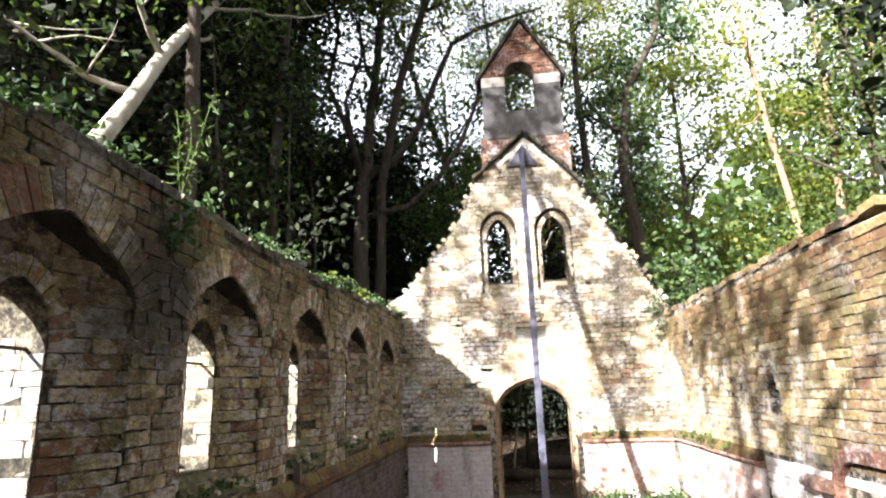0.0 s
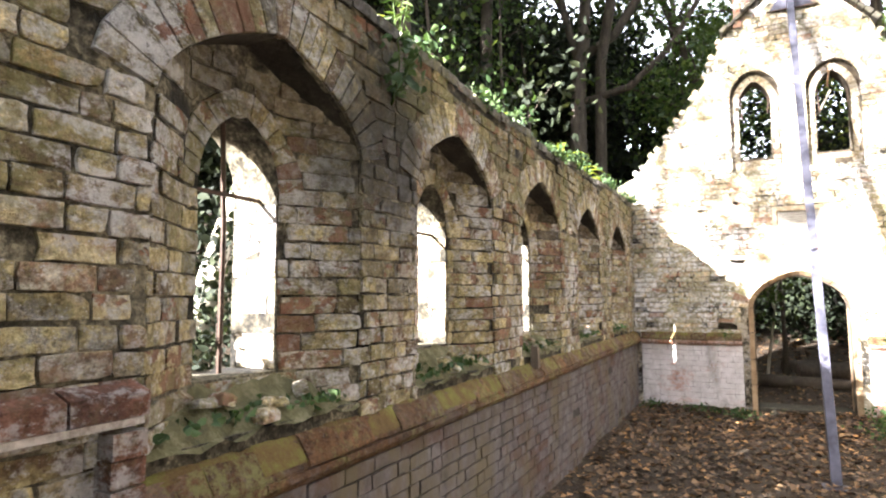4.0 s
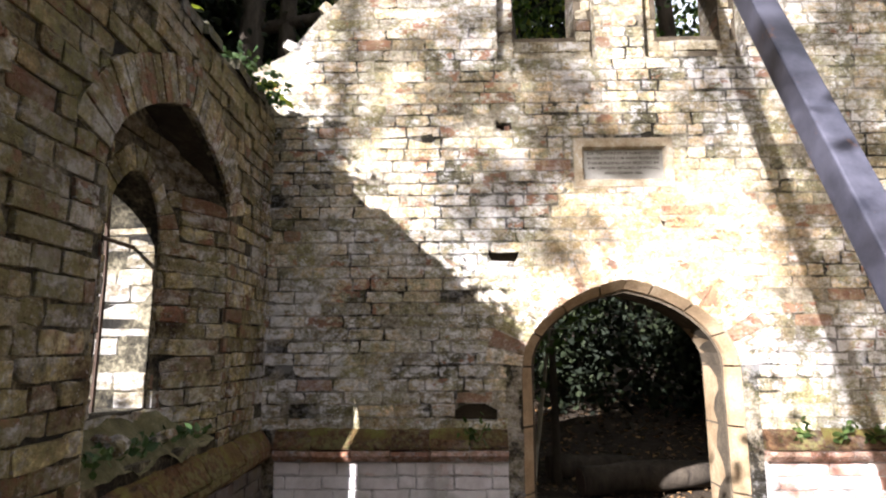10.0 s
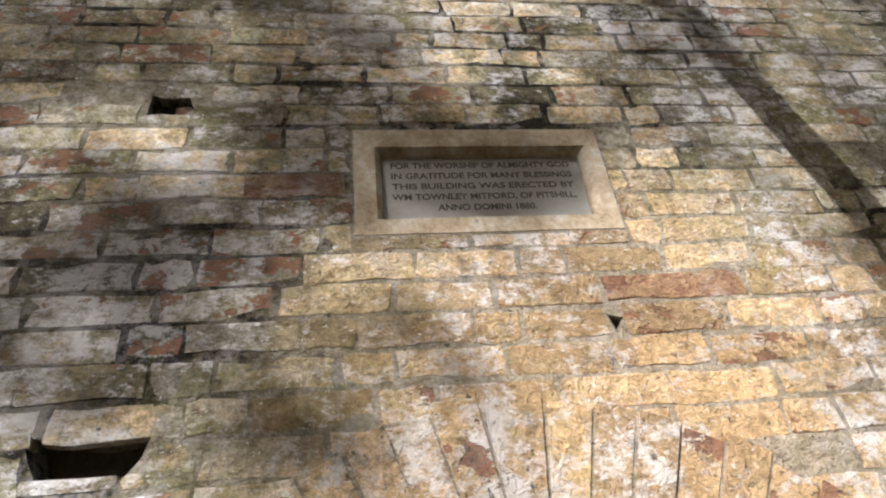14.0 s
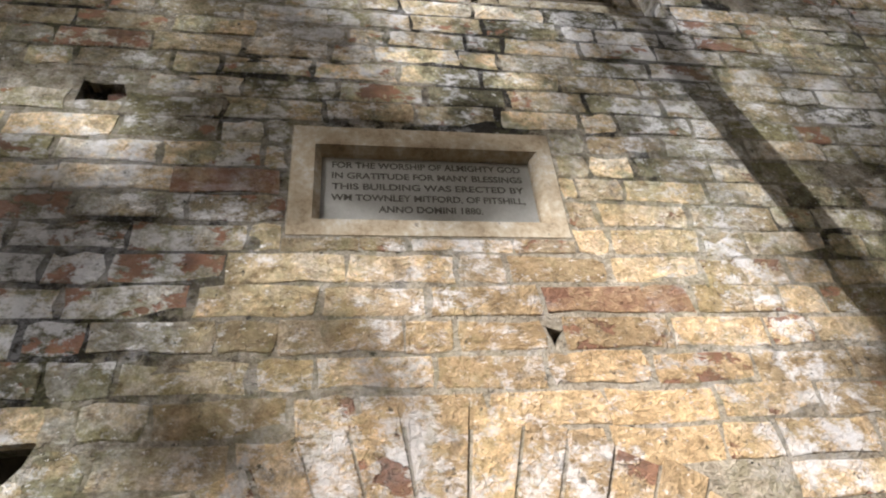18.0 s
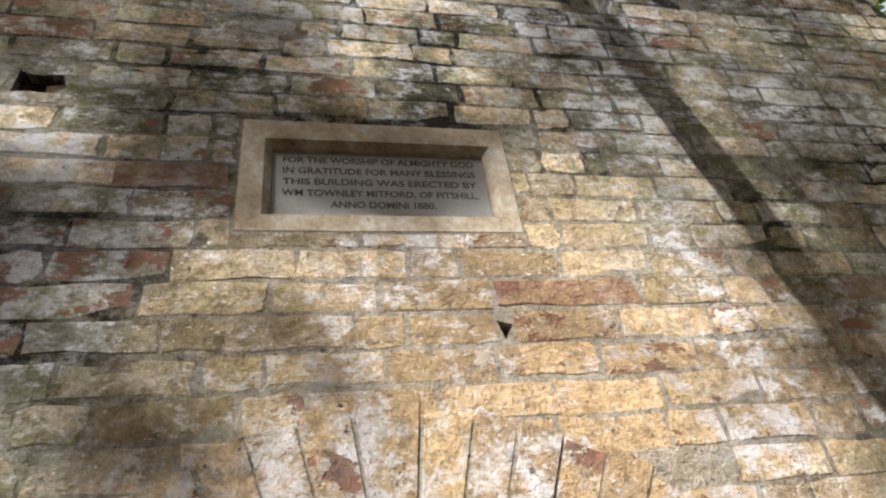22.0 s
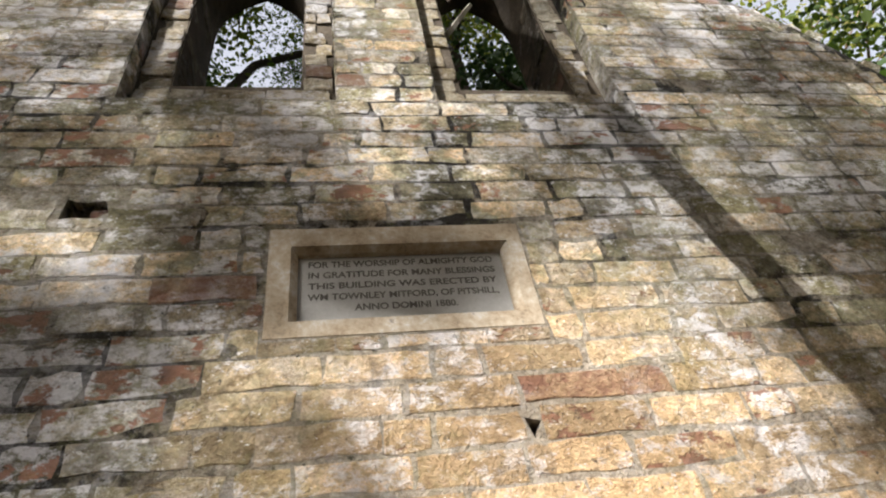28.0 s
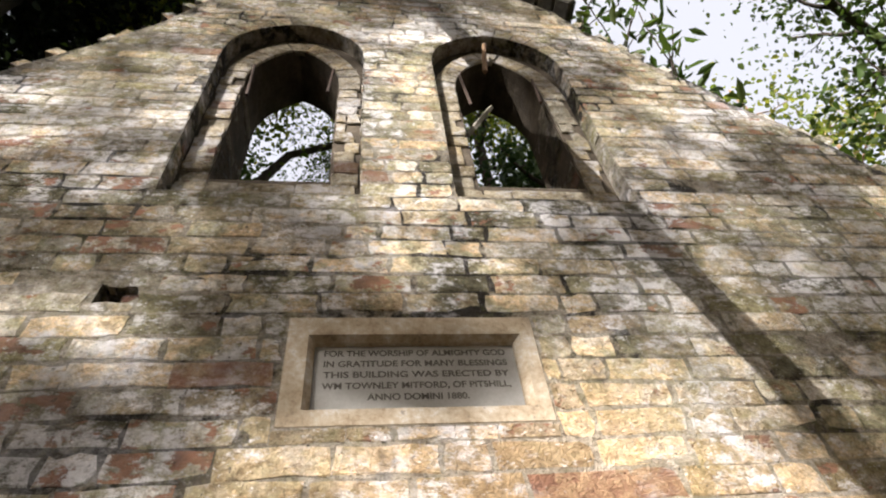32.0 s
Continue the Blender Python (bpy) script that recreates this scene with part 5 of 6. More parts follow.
# the dark many-limbed tree behind the gable's shoulder
tree = make_tree("oak_tree", "dark twisted oak with many bare curving limbs", (-4.3, 5.0, 0), None, 0, 0.25, 8, MAT_BARK, LEAF_MID, 2600, 0.1, limbs=9, limb_len=3.6, first=0.55, spread=0.7, lift=0.10, twigs=5,
                 path=[(-4.2, 5.0, 0.2), (-4.25, 5.0, 3.0), (-4.33, 5.0, 5.6), (-4.28, 5.0, 7.5), (-4.14, 5.0, 8.1), (-4.05, 5.0, 9.8), (-3.83, 5.0, 11.4), (-3.75, 5.0, 12.8), (-3.26, 5.0, 13.5), (-3.06, 5.0, 14.7)], group=GROVE)
for pts, r0 in (([(-4.28, 5, 7.7), (-4.64, 5, 9.1), (-5.34, 5, 10.8), (-5.02, 5, 12.5), (-5.2, 5, 13.7), (-5.3, 5, 15.0)], 0.11), ([(-4.2, 5, 7.8), (-3.4, 5, 8.2), (-2.65, 5, 9.2), (-2.08, 5, 10.7), (-1.58, 5, 11.8), (-0.81, 5, 12.2), (0.2, 5, 12.5), (1.1, 5, 12.7)], 0.13),
                ([(-4.3, 5, 6.6), (-3.0, 5, 6.85), (-2.12, 5, 7.6), (-1.45, 5, 8.6), (-0.9, 5, 9.95), (0.0, 5, 10.5)], 0.11), ([(-4.5, 5, 8.5), (-4.8, 5, 10.2), (-4.3, 5, 11.7), (-4.4, 5, 13.0), (-4.1, 5, 14.2)], 0.08)):
    v, f = tube(pts, [r0 * (1 - 0.7 * i / (len(pts) - 1)) for i in range(len(pts))], 8)
    mesh_part("limb", mesh_of("limb", v, f, MAT_BARK, True), tree)

# evergreen mass on the bank beyond the left wall
rb = random.Random(21)
# those behind y = -2, partly out of view, are added to shade the bank
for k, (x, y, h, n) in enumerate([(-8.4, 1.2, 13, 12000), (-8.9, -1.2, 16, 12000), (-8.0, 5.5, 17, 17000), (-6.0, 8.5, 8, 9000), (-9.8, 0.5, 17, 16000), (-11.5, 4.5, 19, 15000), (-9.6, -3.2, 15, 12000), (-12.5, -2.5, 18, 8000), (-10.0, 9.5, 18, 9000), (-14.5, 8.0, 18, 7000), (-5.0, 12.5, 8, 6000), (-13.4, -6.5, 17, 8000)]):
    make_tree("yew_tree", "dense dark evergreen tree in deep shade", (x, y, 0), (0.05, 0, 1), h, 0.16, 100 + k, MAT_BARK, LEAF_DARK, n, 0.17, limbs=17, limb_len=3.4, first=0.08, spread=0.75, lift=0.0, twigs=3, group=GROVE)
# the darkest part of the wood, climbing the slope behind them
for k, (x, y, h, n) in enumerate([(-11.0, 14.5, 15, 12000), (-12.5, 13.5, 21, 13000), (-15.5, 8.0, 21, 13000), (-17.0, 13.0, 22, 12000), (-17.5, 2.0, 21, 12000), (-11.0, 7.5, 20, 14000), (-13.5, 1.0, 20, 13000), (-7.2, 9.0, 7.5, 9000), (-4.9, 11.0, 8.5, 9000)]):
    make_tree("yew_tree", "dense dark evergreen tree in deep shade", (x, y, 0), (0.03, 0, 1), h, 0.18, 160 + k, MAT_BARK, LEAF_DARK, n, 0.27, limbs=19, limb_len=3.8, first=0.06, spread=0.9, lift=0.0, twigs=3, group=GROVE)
# thin bare poles among them
for k, (x, y, h) in enumerate([(-7.0, 6.0, 12), (-8.3, 6.2, 12), (-5.6, 4.6, 11), (-6.6, 1.2, 10), (-4.9, 1.6, 9), (-9.0, 3.0, 12), (-5.2, -0.8, 9)]):
    make_tree("pole_tree", "slim grey bare-stemmed young tree", (x, y, 0), (rb.uniform(-0.12, 0.12), 0.02, 1), h, 0.07, 140 + k, MAT_BARK, LEAF_MID, 500, 0.14, limbs=6, limb_len=1.8, first=0.5, spread=0.5, group=GROVE)
# green trees behind the gable and to the right of it
for k, (x, y, h, n, leaf, sz) in enumerate([(-0.6, 7.0, 16, 8000, LEAF_MID, 0.14), (3.0, 9.5, 14, 6500, LEAF_LIGHT, 0.14), (-2.5, 11.0, 14, 2800, LEAF_MID, 0.16), (6.3, 8.5, 12, 5600, LEAF_LIGHT, 0.16), (9.5, 7.0, 8.5, 4600, LEAF_LIGHT, 0.17), (5.0, 13.0, 15, 5200, LEAF_MID, 0.2),
                                            (11.5, 11.5, 9, 4600, LEAF_LIGHT, 0.2), (7.8, 2.0, 8.5, 5200, LEAF_MID, 0.12), (12.0, 3.0, 7.5, 4000, LEAF_MID, 0.17), (2.0, 15.0, 15, 4200, LEAF_MID, 0.22)]):
    make_tree("beech_tree", "sunlit green broadleaf tree with sky between its leaves", (x, y, 0), (rb.uniform(-0.08, 0.08), rb.uniform(-0.05, 0.1), 1), h, 0.17, 200 + k, MAT_BARK, leaf, n, sz, limbs=13, limb_len=3.3, first=0.22, spread=0.6, group=GROVE)
make_tree("ivy_clad_tree", "tree trunk thickly clad in dark glossy ivy", (3.0, 3.4, 0), None, 0, 0.2, 31, MAT_BARK, LEAF_IVY, 6500, 0.11, limbs=12, limb_len=1.5, first=0.15, spread=0.45, twigs=4,
          path=[(2.95, 3.4, 0.3), (2.9, 3.3, 2.5), (2.7, 3.1, 5.0), (2.5, 3.0, 6.8), (2.8, 3.0, 8.8), (3.6, 3.0, 10.2), (3.9, 3.0, 12.0)], group=GROVE)
for k, path in enumerate([[(6.9, 4, 0.4), (6.7, 4, 4.5), (6.3, 4, 7.9), (6.0, 4, 11.6), (5.8, 4, 13.5)], [(7.5, 4, 0.5), (7.6, 4, 5.6), (7.76, 4, 7.6), (7.8, 4, 11.4), (7.9, 4, 13.5)], [(8.3, 4, 0.5), (8.4, 4, 6.0), (9.1, 4, 10.3), (9.4, 4.2, 12.5)]]):
    make_tree("pine_tree", "tall slim sunlit tan tree trunk", path[0], None, 0, 0.11, 50 + k, MAT_TAN_BARK, LEAF_LIGHT, 900, 0.14, limbs=6, limb_len=2.2, first=0.5, spread=0.5, path=path, group=GROVE)
# unseen trees added behind the walk, to dapple the sun and block sky light
for k, (x, y, h, n, f0) in enumerate([(-5.4, -14.2, 12, 560, 0.62), (-6.6, -15.8, 12, 420, 0.62), (-14.0, -11.0, 17, 8000, 0.1), (-16.0, -6.0, 18, 8000, 0.1), (4.5, -15.5, 14, 7000, 0.15), (6.8, -9.0, 14, 8000, 0.15), (-1.5, -19.0, 14, 6000, 0.15), (8.5, -4.0, 13, 7000, 0.15)]):
    make_tree("shade_ash_tree", "unseen tall woodland tree added to shade the ruin", (x, y, 0), (0.02, 0.02, 1), h, 0.14, 300 + k, MAT_BARK, LEAF_MID, n, 0.2, limbs=12, limb_len=2.6, first=f0, spread=0.55, group=GROVE)
# dark evergreens close beside the other wall, unseen, added to dim the left wall
for k, (x, y, h) in enumerate([(4.4, -7.6, 12), (4.7, -10.2, 13), (5.6, -5.2, 11), (7.5, -8.0, 15)]):
    make_tree("shade_holly_tree", "unseen dark holly added to dim the light on the far side wall", (x, y, 0), (0.0, 0.0, 1), h, 0.15, 700 + k, MAT_BARK, LEAF_DARK, 12000, 0.2, limbs=18, limb_len=2.6, first=0.12, spread=0.7, lift=0.03, twigs=3, group=GROVE)
# out of view; added so its crown keeps sky light off the near wall
make_tree("shade_chestnut", "unseen broad dark tree added to shade the entrance of the ruin", (3.6, -12.0, 0), (0.0, 0.0, 1), 9.5, 0.2, 720, MAT_BARK, LEAF_DARK, 15000, 0.24, limbs=20, limb_len=6.0, first=0.6, spread=0.8, lift=0.02, twigs=4, group=GROVE, reach=2.9)
make_tree("yew_tree", "dense dark evergreen tree in deep shade", (0.9, 9.5, 0), (0.0, 0, 1), 8.5, 0.16, 722, MAT_BARK, LEAF_DARK, 9000, 0.17, limbs=17, limb_len=2.6, first=0.15, spread=0.7, lift=0.0, twigs=3, group=GROVE)
make_tree("yew_tree", "dense dark evergreen tree in deep shade", (-1.6, 10.5, 0), (0.0, 0, 1), 8.5, 0.16, 723, MAT_BARK, LEAF_MID, 7000, 0.17, limbs=17, limb_len=2.6, first=0.15, spread=0.7, lift=0.0, twigs=3, group=GROVE)
make_tree("birch_tree", "slim green birch rising behind the lancets", (0.5, 5.6, 0), (0.0, 0.0, 1), 14.5, 0.11, 721, MAT_BARK, LEAF_MID, 20000, 0.06, limbs=16, limb_len=2.4, first=0.5, spread=0.5, twigs=4, group=GROVE)
# dark crowns high over the side wall's far end, added to cut its sky light
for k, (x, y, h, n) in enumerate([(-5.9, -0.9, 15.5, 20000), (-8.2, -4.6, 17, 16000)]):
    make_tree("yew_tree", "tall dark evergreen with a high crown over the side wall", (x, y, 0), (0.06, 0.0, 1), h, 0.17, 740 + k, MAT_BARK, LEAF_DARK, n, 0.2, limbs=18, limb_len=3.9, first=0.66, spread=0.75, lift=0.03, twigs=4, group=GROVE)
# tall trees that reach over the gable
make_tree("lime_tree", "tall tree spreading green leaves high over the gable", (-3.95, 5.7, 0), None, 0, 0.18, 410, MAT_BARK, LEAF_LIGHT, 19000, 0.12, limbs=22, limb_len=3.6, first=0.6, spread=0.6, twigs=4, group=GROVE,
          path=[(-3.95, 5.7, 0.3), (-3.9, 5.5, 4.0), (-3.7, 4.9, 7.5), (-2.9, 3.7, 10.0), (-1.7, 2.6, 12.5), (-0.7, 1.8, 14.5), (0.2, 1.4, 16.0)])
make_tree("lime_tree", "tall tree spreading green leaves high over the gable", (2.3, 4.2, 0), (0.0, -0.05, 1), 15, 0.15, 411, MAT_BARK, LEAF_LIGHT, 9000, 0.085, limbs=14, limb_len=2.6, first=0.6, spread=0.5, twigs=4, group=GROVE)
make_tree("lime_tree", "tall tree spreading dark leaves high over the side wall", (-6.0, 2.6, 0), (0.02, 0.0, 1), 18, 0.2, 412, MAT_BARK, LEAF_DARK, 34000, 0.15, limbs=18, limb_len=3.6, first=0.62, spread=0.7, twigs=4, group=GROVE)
# an unseen thin-leaved tree added between sun and gable to cast the dapple
dapple_tree = make_tree("dapple_ash_tree", "unseen thin-leaved tree added to dapple the light on the gable", (-10.2, -11.3, 0), (0.0, 0.0, 1), 14, 0.13, 413, MAT_BARK, LEAF_MID, 60, 0.12, limbs=3, limb_len=1.5, first=0.8, spread=0.3, group=GROVE)
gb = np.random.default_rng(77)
# each bough: the height at which it leaves the trunk, then the middle, half width, half height and leaf count of its
# spray, set where its shadow should fall
SHADE_SPRAYS = [(9.0, (-8.72, 9.95), (0.25, 0.22), 150), (10.0, (-8.06, 10.26), (0.34, 0.14), 190), (10.3, (-8.32, 10.51), (0.2, 0.28), 150), (10.5, (-7.34, 10.58), (0.26, 0.22), 85),
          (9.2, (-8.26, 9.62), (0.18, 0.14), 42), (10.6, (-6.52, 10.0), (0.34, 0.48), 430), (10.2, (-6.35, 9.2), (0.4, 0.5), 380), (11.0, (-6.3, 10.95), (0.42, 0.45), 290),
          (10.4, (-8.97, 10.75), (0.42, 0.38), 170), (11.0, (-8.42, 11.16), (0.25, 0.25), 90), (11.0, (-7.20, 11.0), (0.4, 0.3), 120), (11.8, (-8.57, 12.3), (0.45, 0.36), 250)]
SHADE_SPRAYS += [(11.7, (-7.12, 12.1), (0.38, 0.45), 290), (12.0, (-7.87, 12.85), (0.55, 0.33), 370), (11.2, (-9.2, 11.7), (0.5, 0.45), 160), (13.0, (-7.85, 14.5), (0.55, 1.1), 1400)]
for start, (x, z), (wx, wz), n in SHADE_SPRAYS:
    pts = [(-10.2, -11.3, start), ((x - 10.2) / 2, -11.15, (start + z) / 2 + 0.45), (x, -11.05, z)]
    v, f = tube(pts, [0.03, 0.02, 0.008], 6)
    mesh_part("limb", mesh_of("limb", v, f, MAT_BARK, True), dapple_tree)
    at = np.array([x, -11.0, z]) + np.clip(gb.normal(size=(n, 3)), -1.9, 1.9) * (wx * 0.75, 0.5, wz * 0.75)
    at[:, 2] -= (at[:, 1] + 11.0) * 0.67                     # spread along the sun's path, so each shadow keeps its outline
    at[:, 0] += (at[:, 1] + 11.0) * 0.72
    mesh_part("foliage", leaf_mesh("foliage", at, 0.125, gb, LEAF_MID), dapple_tree)
make_tree("overhanging_tree", "tree reaching a long thin branch towards the gable", (10.0, 2.6, 0), None, 0, 0.13, 77, MAT_BARK, LEAF_MID, 1300, 0.08, limbs=9, limb_len=1.7, first=0.45, spread=0.4, reach=3.0,
          path=[(10.0, 2.6, 0.2), (9.9, 2.5, 4.0), (9.2, 2.2, 7.5), (7.6, 1.6, 9.2), (6.1, 0.95, 9.5), (5.05, 0.31, 9.55), (3.8, -0.3, 10.2)], group=GROVE)

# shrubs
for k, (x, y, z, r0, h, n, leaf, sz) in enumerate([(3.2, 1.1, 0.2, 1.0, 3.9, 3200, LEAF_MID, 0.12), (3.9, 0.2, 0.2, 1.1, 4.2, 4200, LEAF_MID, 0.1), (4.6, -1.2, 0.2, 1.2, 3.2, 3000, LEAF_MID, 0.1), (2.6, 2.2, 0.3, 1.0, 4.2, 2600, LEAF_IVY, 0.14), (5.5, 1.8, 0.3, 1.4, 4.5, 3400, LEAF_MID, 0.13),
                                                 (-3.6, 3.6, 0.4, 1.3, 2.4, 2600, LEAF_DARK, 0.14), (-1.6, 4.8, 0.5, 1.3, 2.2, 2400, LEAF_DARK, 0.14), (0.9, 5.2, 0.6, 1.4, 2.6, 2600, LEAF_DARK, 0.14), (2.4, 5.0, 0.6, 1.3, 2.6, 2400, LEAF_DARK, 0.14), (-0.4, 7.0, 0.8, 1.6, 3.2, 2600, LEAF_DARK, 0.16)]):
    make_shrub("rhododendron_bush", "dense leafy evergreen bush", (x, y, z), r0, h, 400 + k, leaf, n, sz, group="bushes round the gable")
# the third is made tall and dense to cut sun through the last window
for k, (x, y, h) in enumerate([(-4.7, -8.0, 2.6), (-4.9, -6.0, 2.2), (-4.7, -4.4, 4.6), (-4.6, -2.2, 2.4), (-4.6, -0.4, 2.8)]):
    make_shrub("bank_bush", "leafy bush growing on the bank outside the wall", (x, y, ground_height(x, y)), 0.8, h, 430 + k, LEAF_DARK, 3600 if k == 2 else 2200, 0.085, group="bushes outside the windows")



# added on the sun's path to shorten the streak through the last window
make_shrub("bank_bush", "leafy bush growing on the bank outside the wall", (-3.5, -2.5, ground_height(-3.5, -2.5)), 0.42, 2.35, 436, LEAF_DARK, 2600, 0.085, group="bushes outside the windows")

# the far woods that close the view
def far_woods():
    g = np.random.default_rng(5)
    n = 26000
    a = g.uniform(0, 2 * np.pi, n)
    d = g.uniform(20, 42, n)
    x, y = d * np.cos(a), d * np.sin(a) - 3
    base = np.array([ground_height(float(p), float(q)) for p, q in zip(x, y)])
    top = 6 + 3 * np.sin(a * 7) + 2 * np.sin(a * 19 + 1)
    top = top * (1 - 0.75 * np.exp(-((np.angle(np.exp(1j * (a + 2.2)))) / 0.3) ** 2))          # lower towards the sun
    at = np.stack([x, y, base + g.uniform(0, 1, n) ** 0.9 * top], 1)
    ob = new("far_woods", leaf_mesh("far_woods", at, 0.95, g, LEAF_MID))
    tagged(ob, "distant green woodland closing the view", "woods", kind="stuff")


far_woods()


# ---------------------------------------------------------------- plants on and about the walls
def make_fern(base, n, length, seed, leaf=None, name="fern", label="bright green fern sprouting from the wall top"):
    r = random.Random(seed)
    ob = thing(name, base, label, "fern", "ferns on the wall")
    leaf = leaf or LEAF_LIGHT
    for k in range(n):
        a = r.uniform(0, 2 * math.pi)
        L = length * r.uniform(0.6, 1.15)
        verts, faces = [], []
        m = 9
        for i in range(m + 1):
            t = i / m
            p = Vector(base) + Vector((math.cos(a) * L * t, math.sin(a) * L * t, L * (1.1 * t - 0.95 * t * t)))
            w = 0.11 * L * math.sin(math.pi * min(1, 0.12 + 0.88 * (1 - t))) + 0.003
            s = Vector((-math.sin(a), math.cos(a), 0))
            verts += [p - s * w * (0.55 if i % 2 else 1.25) + Vector((0, 0, 0.15 * w)), p, p + s * w * (0.55 if i % 2 else 1.25) + Vector((0, 0, 0.15 * w))]
        for i in range(m):
            faces += [(3 * i, 3 * i + 1, 3 * i + 4, 3 * i + 3), (3 * i + 1, 3 * i + 2, 3 * i + 5, 3 * i + 4)]
        mesh_part("frond", mesh_of("frond", verts, faces, leaf), ob)


for k, (y, z, n, L) in enumerate([(-3.75, 3.05, 8, 0.38), (-3.4, 3.03, 9, 0.34), (-2.95, 3.03, 9, 0.3), (-2.5, 3.05, 7, 0.3), (-4.6, 2.97, 6, 0.22), (-5.6, 2.98, 5, 0.16), (-1.2, 3.1, 6, 0.22), (-0.25, 3.1, 7, 0.3), (-7.3, 3.0, 5, 0.18), (-1.9, 3.1, 6, 0.24)]):
    make_fern((LEFT - 0.1, y, z), n, L, 500 + k)
make_shrub("tall_weed", "tall spindly green weed on the wall top", (LEFT - 0.2, -6.85, 3.02), 0.1, 0.85, 520, LEAF_MID, 90, 0.07, LEAF_MID, stems=3, category="weed", slim=0.16)
make_shrub("seedling", "bright yellow-green seedling on the wall top", (LEFT - 0.25, -8.72, 2.98), 0.17, 0.28, 521, LEAF_LIGHT, 420, 0.055, LEAF_MID, stems=7, category="seedling")
make_shrub("wall_ivy", "trailing ivy over the wall above a niche", (LEFT + 0.0, -7.25, 2.62), 0.16, 0.3, 522, LEAF_IVY, 120, 0.06, LEAF_MID, stems=5, category="ivy")
for k, (x, z, h) in enumerate([(1.12, 5.2, 0.5), (1.3, 4.95, 0.5), (1.5, 4.6, 0.55), (1.66, 4.35, 0.5)]):
    make_shrub("buddleia_sprig", "leafy sprig rooted on the broken gable slope", (x, 0.05, z), 0.24, h, 530 + k, LEAF_MID, 42, 0.12, MAT_BARK, stems=4, category="sprig", group="sprigs on the gable", slim=0.2)
for k, (x, z, r0, h, n) in enumerate([(2.18, 2.5, 0.13, 0.6, 110), (2.08, 2.9, 0.14, 0.4, 70), (2.2, 3.0, 0.2, 0.4, 110)]):
    make_shrub("hanging_ivy", "green ivy hanging in the wall corner", (x, -0.04, z), r0, h, 540 + k, LEAF_IVY, n, 0.05, stems=6, category="ivy", group="ivy in the corner")
for k, (x, y) in enumerate([(1.2, -0.045), (1.45, -0.045), (1.6, -0.045), (1.0, -0.045), (2.24, -0.6), (2.24, -1.0), (2.24, -1.5), (2.24, -1.9), (2.24, -2.5), (-0.95, -0.045)]):
    make_shrub("ledge_weed", "small green weed rooted on the ledge", (x, y, 1.03), 0.08, 0.1, 560 + k, LEAF_MID, 26, 0.05, LEAF_MID, stems=4, category="weed", group="weeds on the ledge")


# small weeds and moss tufts rooted all along the wall's ragged top
def wall_top_weeds():
    g = np.random.default_rng(88)
    at = []
    for u in g.uniform(-11.4, -0.1, 480):
        if noise.noise((u * 1.3, 0.0, 5.0)) + 0.35 * noise.noise((u * 5.0, 1.0, 5.0)) > -0.02:
            h = g.uniform(0.02, 0.14)
            for _ in range(9):
                at.append((LEFT - 0.05 + g.normal(0, 0.09), u + g.normal(0, 0.05), left_top_at(u) + 0.03 + h * g.uniform(0, 1)))
    ob = new("wall_top_weeds", leaf_mesh("wall_top_weeds", np.array(at), 0.05, g, LEAF_IVY, droop=0.2))
    tagged(ob, "low weeds and moss tufts along the ragged wall top", "weeds", kind="stuff")


wall_top_weeds()

# ---------------------------------------------------------------- moss, rubble, litter, ground plants
def moss_strip(to3, u0, u1, z0, d_in, d_out, seed, name="moss_ledge"):
    g = random.Random(seed)
    n = max(6, int((u1 - u0) / 0.035))
    verts, faces = [], []
    m = 5
    for i in range(n + 1):
        u = u0 + (u1 - u0) * i / n
        fat = 0.5 + 0.5 * noise.noise((u * 5, seed, 0)) + 0.3 * noise.noise((u * 17, seed, 3))
        fat = max(0.06, fat)
        for k in range(m):
            t = k / (m - 1)
            d = d_in + (d_out - d_in) * t
            z = z0 - 0.09 * t + 0.045 * fat * math.sin(math.pi * min(1, t + 0.15)) + 0.008 * noise.noise((u * 40, t * 6, seed))
            verts.append(to3(u, z, d))
    for i in range(n):
        for k in range(m - 1):
            faces.append((i * m + k, i * m + k + 1, (i + 1) * m + k + 1, (i + 1) * m + k))
    ob = new(name, mesh_of(name, verts, faces, MAT_MOSS, True))
    tagged(ob, "olive moss grown over the brick ledge", "moss", kind="stuff")


moss_strip(on_left, -8.6, -0.05, 1.10, 0.02, -0.062, 2)
moss_strip(on_gable, LEFT + 0.1, -0.8, 1.10, 0.012, -0.058, 3)
moss_strip(on_gable, 1.1, RIGHT - 0.1, 1.10, 0.012, -0.058, 4)
moss_strip(on_right, -3.3, -0.1, 1.10, 0.012, -0.058, 5)


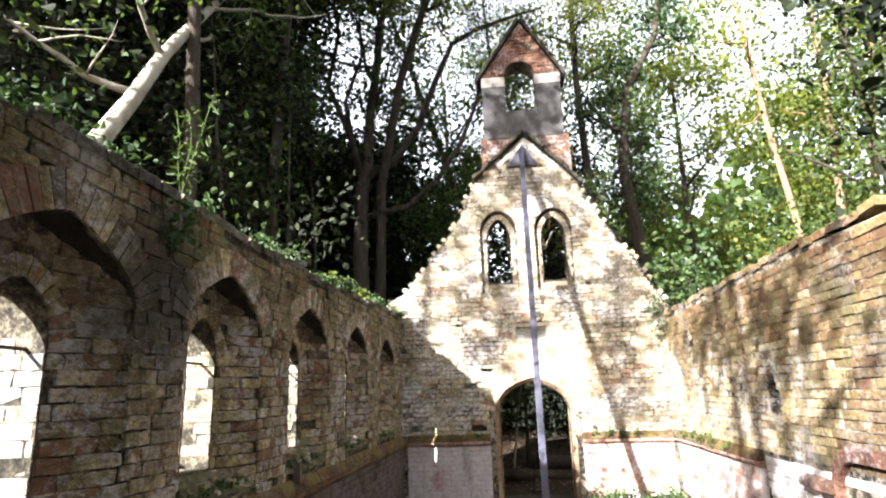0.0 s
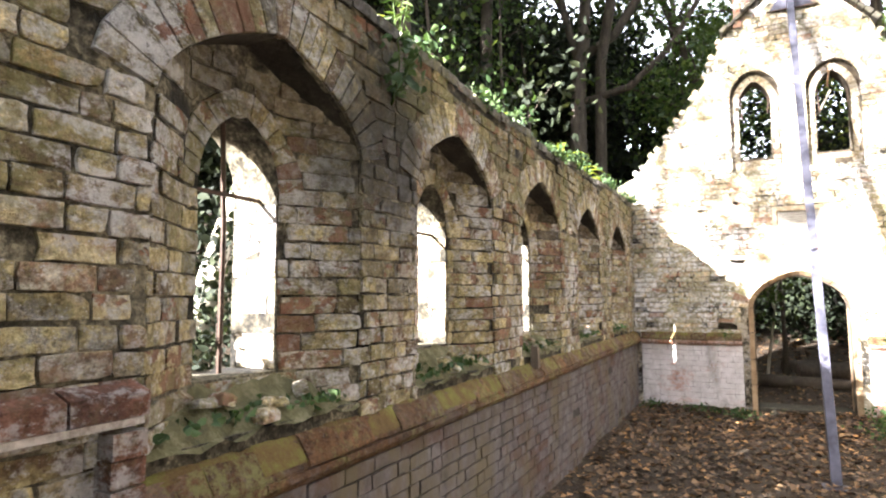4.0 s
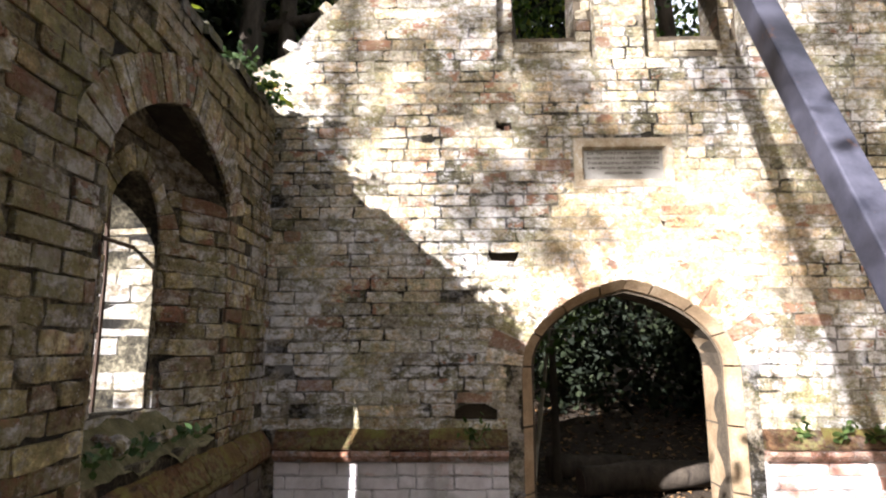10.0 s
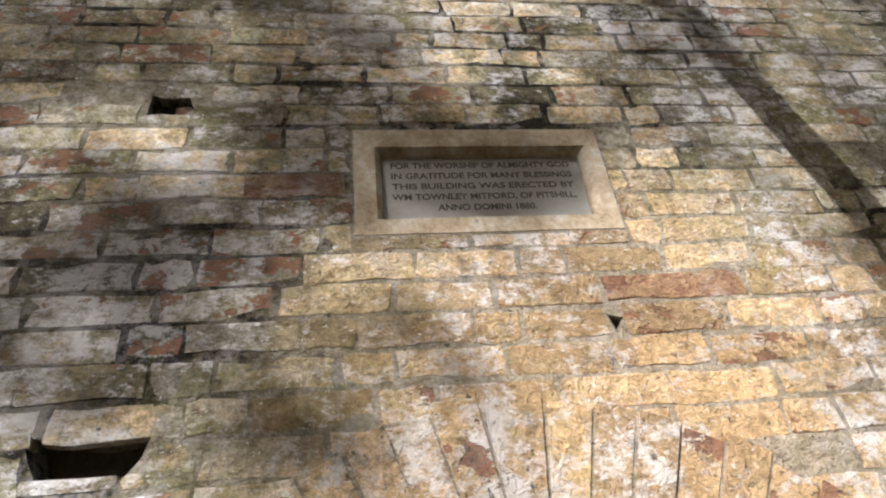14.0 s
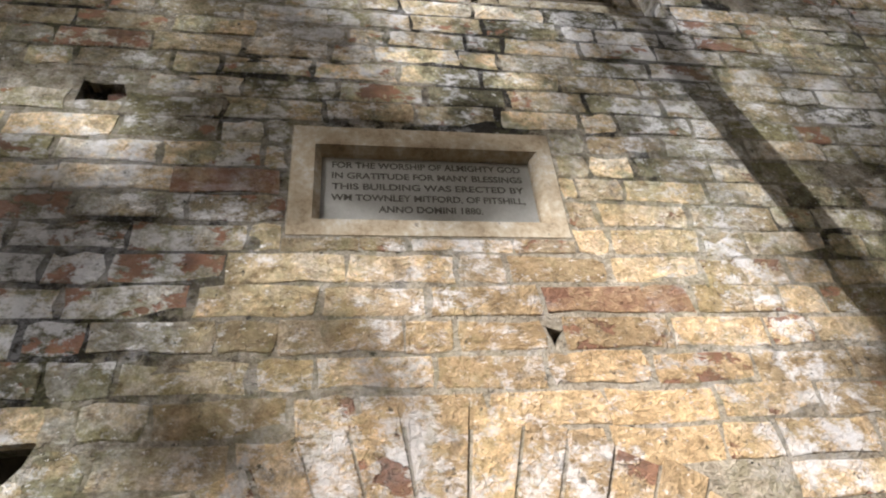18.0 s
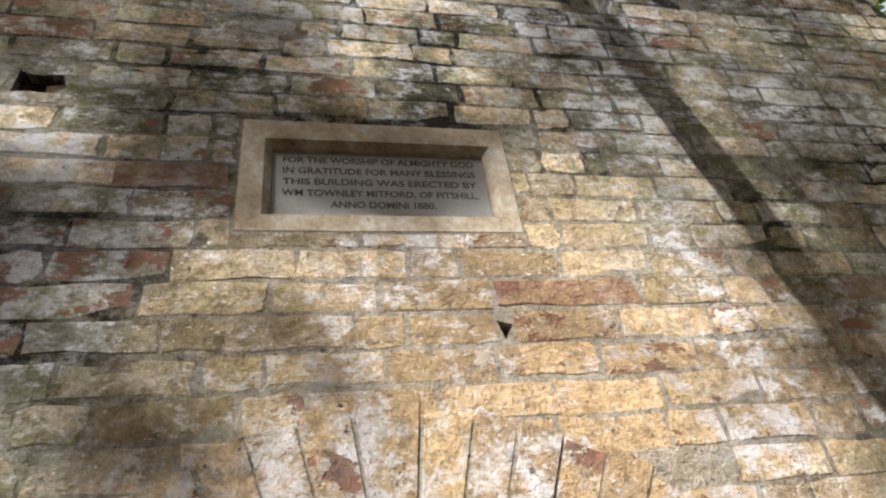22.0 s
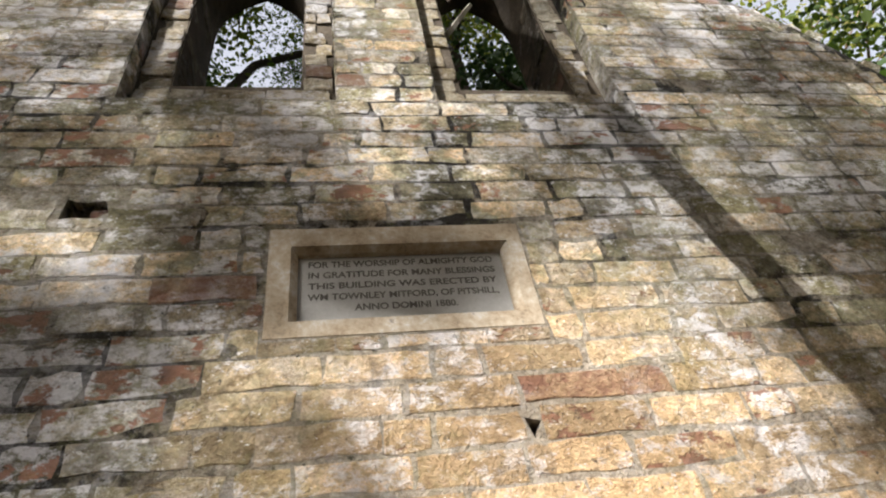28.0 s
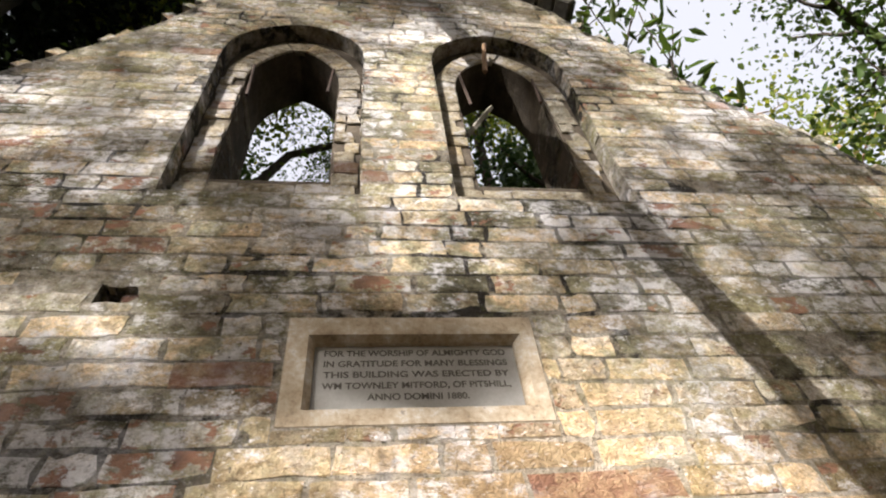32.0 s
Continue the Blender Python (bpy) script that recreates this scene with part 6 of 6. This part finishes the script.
def rubble(c, seed):
    """Broken bricks, soil and moss heaped on a niche sill."""
    r = random.Random(seed)
    n, m = 22, 8
    verts, faces = [], []
    for i in range(n + 1):
        u = c - N_HALF + 2 * N_HALF * i / n
        for k in range(m + 1):
            d = 0.2 * k / m - 0.01
            z = 1.15 + 0.16 * (k / m) ** 1.3 + 0.05 * noise.noise((u * 6, d * 9, seed)) + 0.02 * noise.noise((u * 25, d * 30, seed))
            verts.append(on_left(u, z, d))
    for i in range(n):
        for k in range(m):
            faces.append((i * (m + 1) + k, i * (m + 1) + k + 1, (i + 1) * (m + 1) + k + 1, (i + 1) * (m + 1) + k))
    ob = new("rubble_heap", mesh_of("rubble_heap", verts, faces, MAT_RUBBLE, True))
    tagged(ob, "mossy soil and mortar rubble heaped on the niche sill", "rubble", "rubble on the sills", kind="stuff")
    for k in range(5):
        w, h = r.uniform(0.025, 0.06), r.uniform(0.012, 0.025)
        me = mesh_of("brick_fragment", brick_arrays(-w, w, -h * 1.4, h * 1.4, h, h, r, 0.01), BRICK_FACES, MAT_LEFT)
        ob = new("brick_fragment", me)
        u, d = c + r.uniform(-0.3, 0.3), r.uniform(0.02, 0.12)
        ob.matrix_basis = Matrix.Translation(on_left(u, 1.19 + 0.16 * (d / 0.2) ** 1.3, d)) @ pose(0, 0, 0, 180 + r.uniform(-25, 25), r.uniform(-20, 20), r.uniform(0, 180))
        tagged(ob, "broken piece of buff brick on the sill", "brick fragment", "fragments on the sills")
    g = np.random.default_rng(seed)
    at = np.array([tuple(on_left(c + g.uniform(-0.5, 0.5), 1.2 + 0.6 * q * 0.2, q)) for q in g.uniform(0.0, 0.16, 130)])
    ob = new("sill_weeds", leaf_mesh("sill_weeds", at, 0.045, g, LEAF_IVY, droop=-0.7))
    tagged(ob, "low green weeds on the niche sill", "weeds", kind="stuff")


def ledge_stub():
    """The dark broken stub, taken for brick, standing on the ledge under one window."""
    base = thing("brick_stub", on_left(-5.12, 1.09, -0.03), "dark broken brick stub standing on the mossy ledge", "timber stub")
    v = [tuple(on_left(-5.12 + a, z + q, -0.035 + d)) for z, w in ((1.06, 0.036), (1.15, 0.034), (1.235, 0.028)) for a, d, q in ((-w, -w, 0.0), (w, -w * 0.9, 0.012), (w * 0.9, w, -0.01), (-w, w * 0.8, 0.015))]
    f = [(4 * i + k, 4 * i + (k + 1) % 4, 4 * i + 4 + (k + 1) % 4, 4 * i + 4 + k) for i in range(2) for k in range(4)] + [(3, 2, 1, 0), (8, 9, 10, 11)]
    mesh_part("post", mesh_of("post", v, f, MAT_WOOD), base)


ledge_stub()
MAT_RUBBLE = rough_material("mossy rubble", [(0.3, (0.04, 0.035, 0.02)), (0.5, (0.10, 0.095, 0.045)), (0.66, (0.2, 0.175, 0.11)), (0.78, (0.36, 0.33, 0.26))], 12, 70, 1.0, dist=0.02)
for k, c in enumerate(NICHES):
    rubble(c, 600 + k)


def litter():
    g = np.random.default_rng(9)
    n = 15000
    x = np.concatenate([g.uniform(-2.2, 2.2, n), g.uniform(-3, 3, 5000)])
    y = np.concatenate([-11 * g.uniform(0, 1, n) ** 1.25, g.uniform(0.5, 6, 5000)])
    z = np.array([ground_height(float(a), float(b)) for a, b in zip(x, y)]) + g.uniform(0.0, 0.025, len(x)) + 0.006
    p = np.stack([x, y, z], 1)
    m = len(p)
    a = g.uniform(0, 2 * np.pi, m)
    d = np.stack([np.cos(a), np.sin(a), g.normal(0, 0.25, m)], 1)
    s = np.stack([-np.sin(a), np.cos(a), g.normal(0, 0.3, m)], 1)
    L = (g.uniform(0.035, 0.095, m))[:, None]
    up = np.array([[0, 0, 1.0]]) * L * g.uniform(0.0, 0.25, m)[:, None]
    v = np.stack([p, p + d * L * 0.5 + s * L * 0.36 + up, p + d * L, p + d * L * 0.5 - s * L * 0.36 + up], 1).reshape(-1, 3)
    k = np.arange(m) * 4
    f = np.concatenate([np.stack([k, k + 1, k + 2], 1), np.stack([k, k + 2, k + 3], 1)])
    ob = new("leaf_litter", mesh_of("leaf_litter", v.tolist(), f.tolist(), LEAF_FALLEN))
    tagged(ob, "curled brown dead leaves scattered over the soil", "leaf litter", kind="stuff")


litter()


def ground_plants():
    g = np.random.default_rng(14)
    def patch(name, n_clump, xs, ys, tall, leaf, size, per, label):
        cx, cy = g.uniform(*xs, n_clump), ys[0] + (ys[1] - ys[0]) * g.uniform(0, 1, n_clump)
        pts = []
        for a, b in zip(cx, cy):
            h = tall * g.uniform(0.4, 1.1)
            q = np.stack([a + g.normal(0, 0.1, per), b + g.normal(0, 0.1, per), ground_height(float(a), float(b)) + 0.02 + h * g.uniform(0, 1, per) ** 0.7], 1)
            pts.append(q)
        pts = np.concatenate(pts)
        pts[:, 0] = np.clip(pts[:, 0], -2.17, 2.2)
        ob = new(name, leaf_mesh(name, pts, size, g, leaf, droop=0.1))
        tagged(ob, label, "ground plants", kind="stuff")
    patch("nettle_patch", 70, (0.9, 2.15), (-3.4, -0.15), 0.32, LEAF_MID, 0.052, 44, "sunlit green nettles and ivy along the wall's foot")
    patch("ivy_patch", 50, (0.75, 2.15), (-1.2, -0.12), 0.28, LEAF_IVY, 0.06, 30, "dark green ivy under the dado")
    patch("bramble_sprigs", 26, (0.5, 1.6), (-3.2, -0.3), 0.2, LEAF_IVY, 0.06, 9, "scattered low bramble sprigs on the soil")
    patch("door_weeds", 6, (-1.1, -0.62), (-0.5, -0.12), 0.12, LEAF_IVY, 0.05, 10, "small weeds by the doorway")
    patch("grass_tufts", 13, (-2.15, -0.7), (-0.35, -0.1), 0.09, LEAF_IVY, 0.05, 20, "thin grass tufts at the foot of the dado")


ground_plants()


# ---------------------------------------------------------------- beyond the doorway
def make_log(base, way, length, r0, seed, label):
    r = random.Random(seed)
    ob = thing("fallen_log", base, label, "log", "logs beyond the doorway")
    pts = wander(base, way, length, 5, r, 0.06)
    v, f = tube(pts, [r0 * r.uniform(0.9, 1.08) for _ in pts], 12)
    mesh_part("bark", mesh_of("bark", v, f, MAT_BARK, True), ob)
    for p, q in ((pts[0], pts[1]), (pts[-1], pts[-2])):
        t = (p - q).normalized()
        v, f = tube([p + t * 0.002, p + t * 0.008], [r0 * 0.93, r0 * 0.9], 12)
        mesh_part("cut_end", mesh_of("cut_end", v, f, MAT_WOOD), ob, "dark sawn end")


gh = ground_height
make_log((0.05, 1.9, gh(0.05, 1.9) + 0.14), (1, 0.12, 0.02), 1.3, 0.13, 1, "thick dark log lying beyond the doorway")
make_log((-0.6, 1.45, gh(-0.6, 1.45) + 0.1), (1, -0.05, 0.0), 1.6, 0.1, 2, "dark log lying across the doorway's path")
make_log((-0.15, 2.45, gh(-0.15, 2.45) + 0.1), (1, 0.25, 0.0), 0.9, 0.11, 4, "mossy log stacked beyond the doorway")
make_tree("bare_sapling", "dark bare sapling stem beyond the doorway", (-0.12, 2.2, 0), (0.015, 0, 1), 4.2, 0.045, 61, MAT_BARK, LEAF_MID, 60, 0.1, limbs=3, limb_len=0.8, first=0.6, spread=0.2, group=GROVE)
make_tree("twisted_sapling", "pale twisted sapling with few leaves beyond the doorway", (-0.45, 1.7, 0), (0.12, 0.05, 1), 1.9, 0.03, 62, MAT_PALE_BARK, LEAF_MID, 130, 0.08, limbs=4, limb_len=0.5, first=0.5, spread=0.14, group=GROVE)
